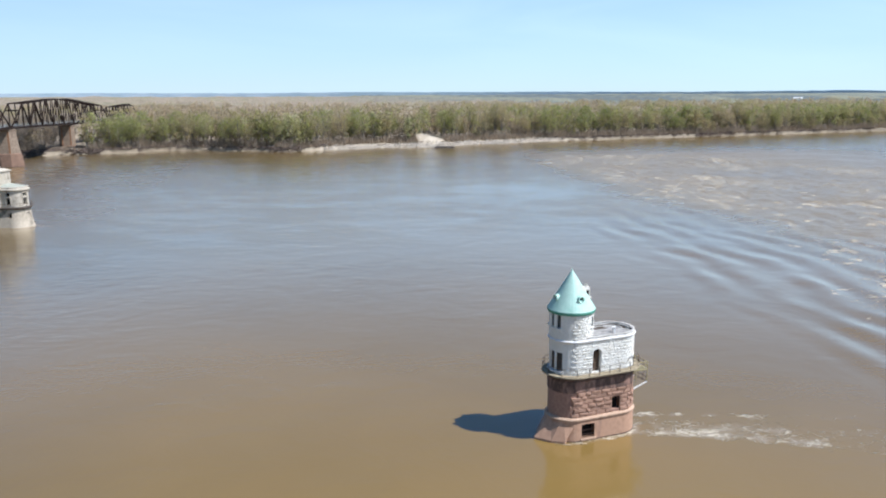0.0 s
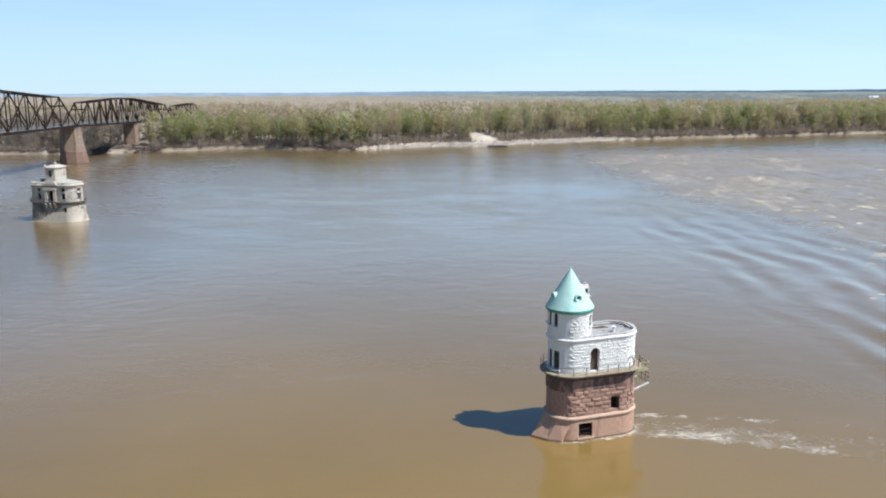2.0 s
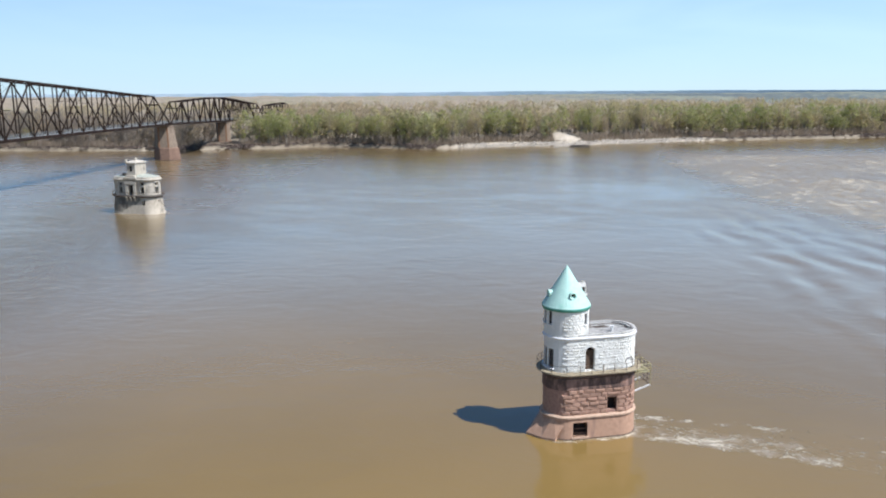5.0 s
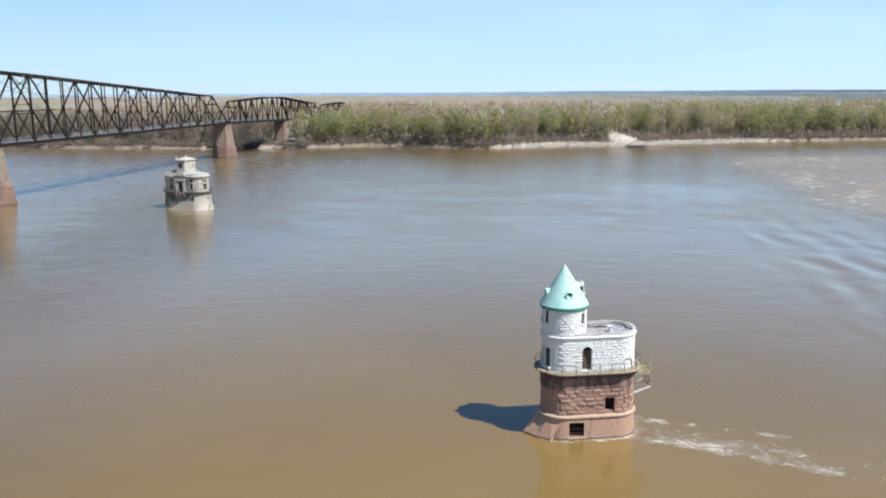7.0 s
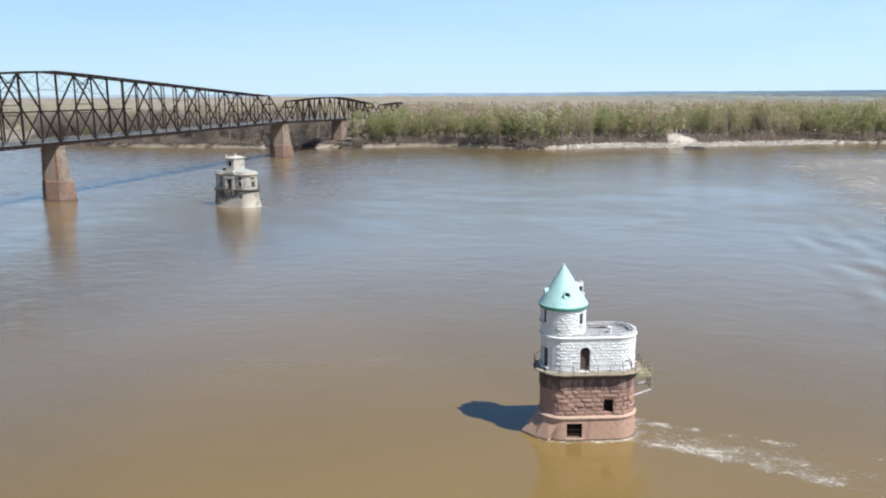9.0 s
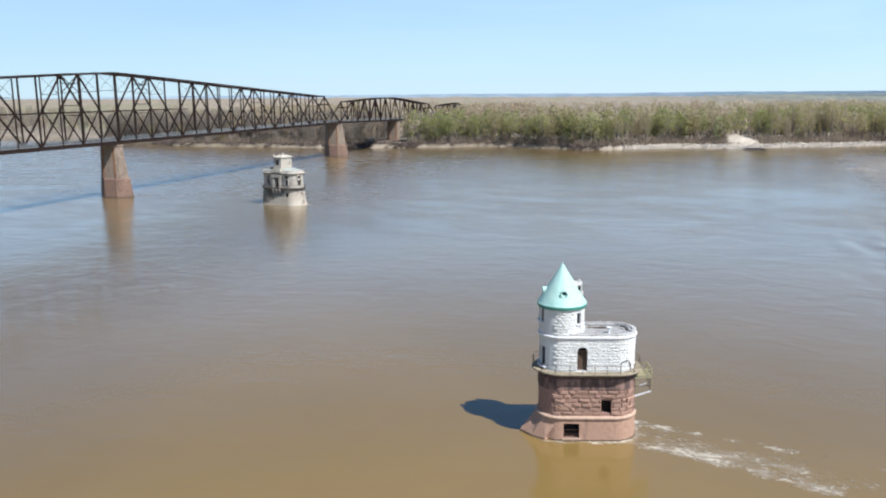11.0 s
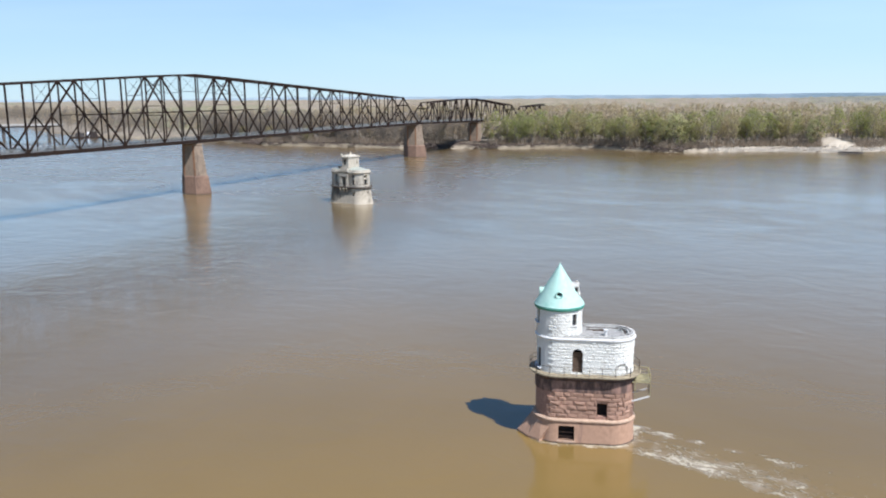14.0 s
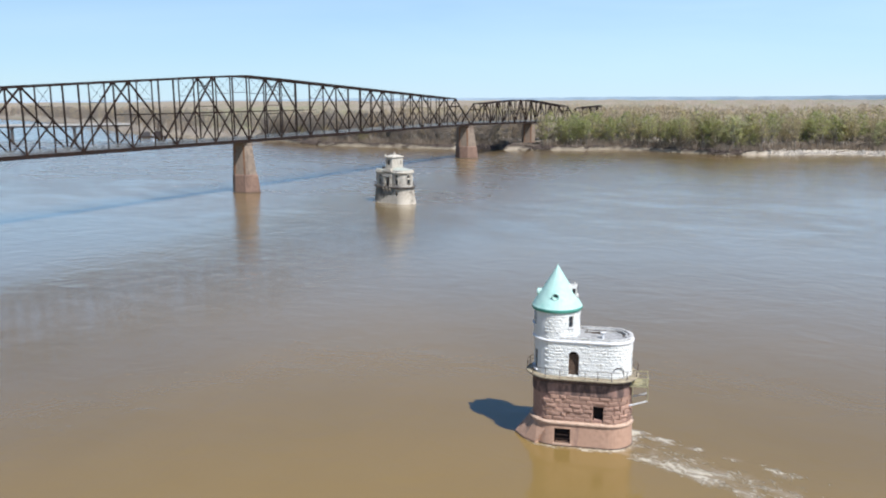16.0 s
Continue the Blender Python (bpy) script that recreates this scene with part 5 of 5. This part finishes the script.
def pier(s, z_top, top_size, low_size, label, foot=-3.0, collar=7.4):
    x, y, _ = on_bridge(s, 0, 0)
    a = math.atan2(ACROSS.y, ACROSS.x)
    root = thing("bridge_pier", pose(x, y, 0, 0, 0, math.degrees(a)), label, "bridge pier", "piers of the old bridge")

    def nosed(L, W, z):
        e = W * 0.62
        o = (L - top_size[0]) * 0.22
        return [(x + o, y, q) for x, y, q in [(L / 2 - e, -W / 2, z), (L / 2 - e * 0.45, -W * 0.26, z), (L / 2, 0, z), (L / 2 - e * 0.45, W * 0.26, z), (L / 2 - e, W / 2, z),
                (-L / 2 + e, W / 2, z), (-L / 2 + e * 0.45, W * 0.26, z), (-L / 2, 0, z), (-L / 2 + e * 0.45, -W * 0.26, z), (-L / 2 + e, -W / 2, z)]]
    (L1, W1), (L0, W0) = top_size, low_size
    Lm, Wm = L1 + (L0 - L1) * 0.52, W1 + (W0 - W1) * 0.52
    Lc, Wc = L1 + (L0 - L1) * 0.70, W1 + (W0 - W1) * 0.70
    part("shaft", Shape().loft([nosed(Lm, Wm, collar), nosed(L1, W1, z_top - 1.0)]), CONCRETE, root, "brown stained concrete shaft")
    for sx in (-1, 1):
        for sy in (-1, 1):
            top, low = (sx * (L1 / 2 - W1 * 0.62), sy * W1 / 2, z_top - 1.0), (sx * (Lm / 2 - Wm * 0.62) + (Lm - L1) * 0.22, sy * Wm / 2, collar + 0.1)
            part("rust_run", Shape().beam(top, low, 0.95, 0.06, (0, 1, 0)), RUST_RUN, root, "orange rust run below the bearing")
    part("footing", Shape().loft([nosed(L0 * 1.05, W0 * 1.05, foot), nosed(L0, W0, 0.0), nosed(Lc, Wc, collar - 0.4), nosed(Lc * 0.95, Wc * 0.93, collar + 0.1)]), FOOTING, root, "wider reddish iron-stained concrete footing")
    part("waterline", Shape().loft([nosed(L0 + 0.1, W0 + 0.1, -0.3), nosed(L0 + 0.02, W0 + 0.02, 0.35)], (False, False)), WET, root, "dark wet band at the waterline")
    part("cap", Shape().loft([nosed(L1 + 0.1, W1 + 0.1, z_top - 1.05), nosed(L1 + 0.4, W1 + 0.4, z_top - 0.7), nosed(L1 + 0.4, W1 + 0.4, z_top - 0.1)]), CONCRETE, root)
    for sd in (-HALF, HALF):
        part("bearing", Shape().box((sd, 0, z_top + 0.2), (0.9, 1.3, 0.9), 0, 0.7), RUST, root)
    return root


pier(0, 20.4, (10.2, 4.4), (15.0, 7.6), "tall rust-streaked concrete bridge pier standing in the river")
pier(209.6, 20.4, (11.8, 5.2), (16.4, 8.6), "broad rust-streaked concrete bridge pier standing in the river")
pier(-196.0, 20.4, (10.6, 4.6), (14.7, 7.4), "broad rust-streaked concrete bridge pier standing in the river")
pier(319.0, deck_z(319) - 1.2, (10.0, 3.6), (11.0, 5.0), "stained concrete bridge pier on the wooded bank", 0.0, 5.0)
pier(420.0, deck_z(420) - 1.2, (9.6, 3.4), (10.6, 4.6), "stained concrete bridge pier among the trees", 2.0, 5.0)
pier(526.0, deck_z(526) - 1.2, (9.6, 3.4), (10.6, 4.6), "stained concrete bridge pier among the trees", 2.0, 4.0)

# ---- distant flat road bridge upstream ----
road = thing("road_bridge", Matrix.Identity(4), "long flat pale concrete road bridge far upstream", "bridge")
q0, q1 = Vector((-632.0, 511.0)), Vector((-1100.0, 145.0))
dz = 13.6
run = (q1 - q0).normalized()
cross = Vector((run.y, -run.x))
yaw = math.atan2(cross.y, cross.x)
part("deck", Shape().beam((*q0, dz), (*q1, dz), 10.0, 0.9), PALE_CONC, road)
for o in (-4.9, 4.9):
    e0, e1 = q0 + cross * o, q1 + cross * o
    part("barrier", Shape().beam((*e0, dz + 0.85), (*e1, dz + 0.85), 0.35, 0.8), PALE_CONC, road, "pale concrete parapet")
    e0, e1 = q0 + cross * o * 0.75, q1 + cross * o * 0.75
    part("girder", Shape().beam((*e0, dz - 1.1), (*e1, dz - 1.1), 0.7, 1.3), STEEL_HULL, road, "dark steel girder")
for m in (13, 53, 111, 169, 227, 285, 343, 401, 459, 517, 575):
    c = q0 + run * m
    part("pier", Shape().box((c.x, c.y, 4.0), (4.6, 2.4, 14.5), yaw, 0.9, 0.5).box((c.x, c.y, 11.0), (9.6, 2.8, 1.7), yaw, 1.0, 0.3), DARK_CONC, road, "weathered hammerhead pier")
# construction barge by the bank
barge2 = thing("work_barge", pose(-618, 528, 0, 0, 0, 20), "dark work barge with crane frame and white drums moored upstream", "barge")
part("hull", Shape().loft([[(-14, -4, -0.6), (13, -4, -0.6), (13, 4, -0.6), (-14, 4, -0.6)], [(-16, -4.2, 1.6), (15, -4.2, 1.6), (15, 4.2, 1.6), (-16, 4.2, 1.6)]]), STEEL_HULL, barge2)
part("cabin", Shape().box((-8, 0, 3.2), (7, 5, 3.2), edge=0.2).box((-8, 0, 4.95), (7.6, 5.6, 0.3)), DARK_CONC, barge2, "grey cabin")
part("winch_house", Shape().box((6, 0, 4.0), (6.0, 5.0, 4.8), 0, 0.85, 0.3), STEEL_HULL, barge2, "dark machinery house")
part("crane_frame", Shape().beam((4, -2, 1.6), (6, 0, 15), 0.5).beam((4, 2, 1.6), (6, 0, 15), 0.5).beam((10, 0, 1.6), (6, 0, 15), 0.45).beam((4, 0, 8), (8, 0, 8), 0.4), STEEL_HULL, barge2)
for k in (-1.4, 1.4):
    part("drum", Shape().tube([(1, k, 1.6), (1, k, 5.2), (1, k, 5.9)], [1.2, 1.2, 0.5], 12), WHITE_PAINT, barge2)

# ---- bank: moored barge, rubble, driftwood ----
barge = thing("moored_barge", pose(61, 484.0, 0, 0, 0, -9), "low dark steel barge moored at the sandy landing", "barge")
part("hull", Shape().loft([[(-6.4, -1.9, -0.5), (6.0, -1.9, -0.5), (6.0, 1.9, -0.5), (-6.4, 1.9, -0.5)], [(-6.8, -2.0, 0.3), (6.5, -2.0, 0.3), (6.5, 2.0, 0.3), (-6.8, 2.0, 0.3)],
                           [(-7.8, -2.1, 0.95), (7.0, -2.1, 0.95), (7.0, 2.1, 0.95), (-7.8, 2.1, 0.95)]]), STEEL_HULL, barge)
part("rub_rail", Shape().beam((-6.9, -2.06, 0.28), (6.6, -2.06, 0.28), 0.1, 0.25), PALE_CONC, barge, "pale worn rubbing strake")
part("coaming", Shape().box((0, 0, 1.1), (11, 2.9, 0.4), edge=0.3), STEEL_HULL, barge, "rusty raised hatch coaming")
for u in (-5.9, 5.6):
    part("bollard", Shape().tube([(u, 1.4, 0.95), (u, 1.4, 1.5)], [0.2, 0.27], 8), RUST, barge)

rubble = Shape()
r = random.Random(11)
for i in range(2600):
    x = r.uniform(-25, 168)
    d = abs(r.gauss(0, 1)) * 7 + 0.5
    (px, py, pz), *_ = ground_point(x, d)
    s = r.uniform(0.35, 1.1) * (1.4 if r.random() < 0.1 else 1)
    pts = [Vector((r.uniform(0.6, 1) * sx, r.uniform(0.6, 1) * sy, r.uniform(0.5, 1) * sz)) * s * 0.6 for sx in (-1, 1) for sy in (-1, 1) for sz in (-0.7, 0.7)]
    rubble.add([(px + q.x, py + q.y, pz + q.z + 0.2 * s) for q in pts], [(0, 1, 3, 2), (4, 6, 7, 5), (0, 4, 5, 1), (2, 3, 7, 6), (0, 2, 6, 4), (1, 5, 7, 3)])
tagged(part("riprap", rubble, RIPRAP), "pale broken stone riprap along the landing", "stones", kind="stuff")
drift = Shape()
for i in range(1500):
    x = r.uniform(-460, 520)
    if -20 < x < 160 and r.random() < 0.85:
        continue
    d = r.uniform(0.5, 9) if i < 500 else sandy(x) + r.gauss(0.2, 0.8)
    (px, py, pz), *_ = ground_point(x, d)
    a, L = r.gauss(0.2, 0.5), r.uniform(2, 9)
    c, s = math.cos(a) * L / 2, math.sin(a) * L / 2
    drift.tube([(px - c, py - s, pz + 0.2), (px, py, pz + r.uniform(0.2, 0.6)), (px + c, py + s, pz + r.uniform(0.1, 1.4))], [0.3, 0.25, 0.1], 5)
for x0, x1, m in ((-224, -203, 260), (-181, -171, 70), (-402, -372, 160), (300, 340, 90), (-60, -40, 60)):
    for i in range(m):
        (px, py, pz), *_ = ground_point(r.uniform(x0, x1), r.uniform(-0.5, 4))
        a, L, up = r.gauss(0.2, 0.6), r.uniform(1.5, 6), r.uniform(0, 1.5)
        c, s = math.cos(a) * L / 2, math.sin(a) * L / 2
        drift.tube([(px - c, py - s, max(0.0, pz) + up * 0.6), (px, py, max(0.0, pz) + up), (px + c, py + s, max(0.0, pz) + up * r.uniform(0.2, 1.6))], [0.3, 0.26, 0.1], 5)
tagged(part("driftwood", drift, DRIFT), "dark driftwood and fallen trunks along the waterline", "driftwood", kind="stuff")
shed = thing("farm_shed", pose(1440, 2240, 8.0, 0, 0, -20), "white farm shed far out on the plain", "shed")
part("walls", Shape().box((0, 0, 3.5), (24, 12, 7)), WHITE_PAINT, shed)
part("shed_roof", Shape().add([(-12.5, -6.5, 7), (12.5, -6.5, 7), (12.5, 6.5, 7), (-12.5, 6.5, 7), (-12.5, 0, 10), (12.5, 0, 10)], [(0, 1, 5, 4), (2, 3, 4, 5), (0, 4, 3), (1, 2, 5)]), WHITE_PAINT, shed)


# ---- trees ----
def crown_shape(rnd, lobes, sprays, twigs, size):
    """Sprays of leaves laid over the boughs, each turned outwards from its bough, and twigs between them."""
    s = Shape()
    area = [rad * rad for _, rad in lobes]
    for i in range(sprays):
        c, rad = rnd.choices(lobes, area)[0]
        d = Vector((rnd.gauss(0, 1), rnd.gauss(0, 1), rnd.gauss(0.25, 0.9))).normalized()
        q = c + Vector((d.x, d.y, d.z * 0.85)) * rad * (1.06 - 0.75 * rnd.random() ** 1.5)
        a = (d + Vector((rnd.gauss(0, 0.42), rnd.gauss(0, 0.42), rnd.gauss(0.1, 0.42)))).normalized()
        b = a.orthogonal().normalized()
        b = (b * math.cos(1.0 * i) + a.cross(b) * math.sin(1.0 * i)).normalized()
        e = a.cross(b)
        k = size * rnd.uniform(0.45, 1.25)
        s.add([q + b * k * rnd.uniform(0.7, 1), q + e * k * rnd.uniform(0.4, 1) - a * k * 0.25, q - b * k * rnd.uniform(0.7, 1), q - e * k * rnd.uniform(0.4, 1) - a * k * 0.25],
              [(0, 1, 2), (0, 2, 3)])
    for i in range(twigs):
        c, rad = rnd.choices(lobes, area)[0]
        d = Vector((rnd.gauss(0, 1), rnd.gauss(0, 1), rnd.gauss(0.7, 0.7))).normalized()
        q = c + d * rad * rnd.uniform(0.2, 0.85)
        t = q + (d + Vector((0, 0, 0.8))).normalized() * rnd.uniform(0.8, 1.7)
        w = d.orthogonal().normalized() * 0.09
        s.add([q - w, q + w, t], [(0, 1, 2)])
    return s


def tree_kind(seed, height, spread, leaf, sprays, twigs, size=0.62, fine=True, foot=0.26):
    """Meshes of one tree: a leaning forked trunk with limbs, and a domed crown of many boughs that begins at foot of its height."""
    rnd = random.Random(seed)
    tr = Shape()
    lean = Vector((rnd.uniform(-0.08, 0.08), rnd.uniform(-0.08, 0.08), 1))
    fork = height * rnd.uniform(0.20, 0.32)
    sides = 5 if fine else 3
    tr.tube([Vector((0, 0, -0.6)), lean * fork * 0.5, lean * fork], [height * 0.019, height * 0.015, height * 0.012], sides)
    boughs = []
    n = rnd.randint(15, 19) if fine else 10
    for i in range(n):
        f = foot + (0.9 - foot) * ((i + rnd.uniform(0.1, 0.9)) / n) ** 0.85
        rise = (f - foot) / (0.95 - foot)
        ring = spread * (0.55 + 1.05 * rise * (1 - rise) * 1.6) * (1.0 if rise < 0.75 else 1 - (rise - 0.75) * 2.6)
        a = i * 2.4 + rnd.uniform(-0.5, 0.5)
        o = ring * rnd.uniform(0.35, 0.85)
        c = lean * (height * f) + Vector((o * math.cos(a), o * math.sin(a), 0))
        boughs.append((c, spread * rnd.uniform(0.34, 0.54)))
        start = lean * fork * rnd.uniform(0.7, 1.0)
        mid = start.lerp(c, 0.5) + Vector((rnd.uniform(-0.7, 0.7), rnd.uniform(-0.7, 0.7), -0.05 * height * rise))
        if c.z > start.z and (fine or i % 2):
            tr.tube([start, mid, c], [height * 0.009, height * 0.0065, 0.08], 4 if fine else 3)
    tm, cm = tr.mesh("trunk"), crown_shape(rnd, boughs, sprays, twigs, size).mesh("crown")
    tm.materials.append(BARK)
    cm.materials.append(leaf)
    return tm, cm


KINDS = [(tree_kind(1, 23, 6.6, LEAF_GREEN, 1700, 160, 0.38, foot=0.34), "tall cottonwood with fresh yellow-green spring leaves", "cottonwood"),
         (tree_kind(2, 20, 6.2, LEAF_GREEN, 1600, 150, 0.38, foot=0.3), "broad cottonwood with fresh green spring leaves", "cottonwood"),
         (tree_kind(3, 25, 6.4, LEAF_OLIVE, 1350, 300, 0.36, foot=0.36), "tall budding tree with thin olive leaves", "tree"),
         (tree_kind(4, 21, 6.6, LEAF_OLIVE, 1300, 280, 0.36, foot=0.3), "spreading budding tree with olive leaves and bare limbs", "tree"),
         (tree_kind(5, 24, 6.0, LEAF_BARE, 860, 560, 0.32, foot=0.3), "bare grey-brown tree with fine twigs", "tree"),
         (tree_kind(6, 19, 5.6, LEAF_BARE, 700, 620, 0.36, foot=0.2), "bare grey tree with forked trunk", "tree"),
         (tree_kind(7, 13, 4.6, LEAF_OLIVE, 900, 180, 0.38, foot=0.12), "small budding willow at the water's edge", "willow"),
         (tree_kind(8, 21, 7.4, LEAF_LIME, 2100, 100, 0.38, foot=0.2), "broad round tree in pale lime-green leaf", "tree"),
         (tree_kind(9, 22, 5.8, LEAF_GREY, 900, 700, 0.38, foot=0.12), "bare grey-brown tree crowded beside the bridge", "tree")]
r = random.Random(5)


def plant(x, d, k, scale):
    (px, py, pz), *_ = ground_point(x, d)
    (tm, cm), label, cat = KINDS[k]
    root = thing("tree", Matrix.LocRotScale((px, py, pz - 0.1), Euler((0, 0, r.uniform(0, math.tau))), (scale, scale, scale * r.uniform(0.9, 1.1))), label, cat, "trees along the far bank")
    part("trunk", tm, BARK, root)
    part("crown", cm, LEAF_GREEN, root)


plant(-48, 14, 7, 1.0)
plant(38, 20, 7, 0.8)
plant(-118, 22, 7, 0.78)
count = 0
xx = -480.0
while count < 285 and xx < 640:
    xx += r.uniform(2.6, 5.2)
    w = sandy(xx)
    d = w + r.uniform(1.5, 26)
    if -208 < xx < -184:
        continue
    if abs(xx - (58 - d * 0.1)) < 9 and d < 55:
        continue
    g = noise.noise((xx * 0.012, 0.7, 0))
    k = r.choice([8, 8, 8, 5] if xx < -170 else [0, 1, 1, 0, 3] if g > 0.0 else [2, 3, 1, 5, 0] if g > -0.2 else [3, 4, 5, 2, 2])
    if d < w + 6 and r.random() < 0.35:
        k = 6
    plant(xx, d, k, r.uniform(0.62, 1.08))
    count += 1


# woods behind, joined
def joined_trees(name, label, spots, kinds):
    vs, fs, base = [], [], 0
    packs = []
    for (tm, cm) in kinds:
        v = np.array([q.co for q in tm.vertices] + [q.co for q in cm.vertices])
        nt = len(tm.vertices)
        f = [tuple(p.vertices) for p in tm.polygons] + [tuple(i + nt for i in p.vertices) for p in cm.polygons]
        packs.append((v, f, len(tm.polygons)))
    mats = []
    leaves = [LEAF_GREEN, LEAF_OLIVE, LEAF_BARE, BRUSH, LEAF_GREY]
    for x, y, z, k, sc in spots:
        v, f, nt = packs[k]
        a = r.uniform(0, math.tau)
        R = np.array([[math.cos(a), -math.sin(a), 0], [math.sin(a), math.cos(a), 0], [0, 0, 1]]) * sc
        vs.append(v @ R.T + np.array([x, y, z]))
        fs.extend(tuple(i + base for i in q) for q in f)
        mats.extend([0] * nt + [1 + leaves.index(kinds[k][1].materials[0])] * (len(f) - nt))
        base += len(v)
    me = bpy.data.meshes.new(name)
    me.from_pydata(np.concatenate(vs).tolist(), [], fs)
    me.materials.append(BARK)
    for m in leaves:
        me.materials.append(m)
    me.polygons.foreach_set("material_index", mats)
    ob = new(name, me)
    return tagged(ob, label, "woods", kind="stuff")


THIN = [tree_kind(21, 23, 6.4, LEAF_GREEN, 245, 10, 0.74, False, 0.16), tree_kind(22, 24, 6.4, LEAF_OLIVE, 225, 20, 0.72, False, 0.16), tree_kind(23, 24, 6.0, LEAF_BARE, 210, 30, 0.68, False, 0.2),
        tree_kind(24, 8, 4.5, BRUSH, 90, 60, 0.7, False, 0.1), tree_kind(25, 24, 6.4, LEAF_BARE, 105, 14, 0.8, False, 0.55), tree_kind(26, 23, 6.6, LEAF_OLIVE, 105, 8, 0.8, False, 0.55),
        tree_kind(27, 23, 6.0, LEAF_GREY, 220, 24, 0.68, False, 0.12)]
spots = []
for i in range(3640):
    zone = 0 if i < 1750 else 1 if i < 3000 else 2
    x = r.uniform(-470, 720) if zone == 0 else r.uniform(-480, 860) if zone == 1 else r.uniform(-1900, -400)
    d = sandy(x) + 3 + 105 * r.random() ** 1.2 if zone == 0 else 105 + 330 * r.random() if zone == 1 else 4 + 170 * r.random()
    (px, py, pz), *_ = ground_point(x, d)
    if abs(px - (PC.x + (py - PC.y) * ALONG.x)) < 9 or (abs(x - (58 - d * 0.1)) < 9 and d < 55):
        continue
    if -208 < x < -184 and d < 26:
        continue
    g = noise.noise((x * 0.011, d * 0.01, 0.7))
    if zone == 1:
        k = r.choice([5, 5, 4] if x > 90 else [4, 4, 4, 5] if g < 0.1 else [4, 5, 5])
    else:
        k = r.choice([6, 6, 6, 2] if x < -182 else [0, 0, 1] if g > 0.0 and d < 80 else [0, 1, 1, 2] if d < 80 else [0, 1, 1] if x > 90 else [1, 2, 2])
        if r.random() < (0.25 if d < 60 else 0.05):
            k = 3
    spots.append((px, py, pz, k, r.uniform(0.62, 1.04) + min(0.12, d * 0.0006)))
for i in range(26):
    (px, py, pz), *_ = ground_point(r.uniform(-185, -120), r.uniform(120, 250))
    spots.append((px, py, pz, 2, r.uniform(1.05, 1.22)))
joined_trees("woods", "dense mixed budding and bare woods behind the bank", spots, THIN)
# brush at the foot of the trees
brush = Shape()
for i in range(7500):
    x = r.uniform(-480, 640)
    d = sandy(x) * 0.8 + abs(r.gauss(0, 1)) * 8
    if abs(x - (58 - d * 0.1)) < 11:
        continue
    (px, py, pz), *_ = ground_point(x, d)
    hgt = r.uniform(1.0, 5.0) * (0.3 if -206 < x < -178 and d < 28 else 1.0)
    for j in range(5):
        o = Vector((px + r.uniform(-1, 1), py + r.uniform(-1, 1), pz))
        t = o + Vector((r.uniform(-1, 1), r.uniform(-1, 1), hgt))
        w = Vector((r.uniform(-1, 1), r.uniform(-1, 1), 0)).normalized() * r.uniform(0.12, 0.4)
        brush.add([o - w, o + w, t], [(0, 1, 2)])
tagged(part("undergrowth", brush, BRUSH), "grey-brown brush and saplings under the trees", "undergrowth", kind="stuff")

# ---- wall stones of the near tower ----
plain_end = lambda ang: math.cos(ang) < -0.36
course_blocks("stone", white_line, 8.02, 11.72, 0.34, 0.5, 0.055, WHITE, house, upper_open, front_half, 5, "masonry", plain_end)
course_blocks("stone", turret_line, 12.1, 15.15, 0.34, 0.5, 0.055, WHITE, tur, t_open, lambda ang, x, y: math.sin(ang) < 0.35, 8, "masonry", plain_end)
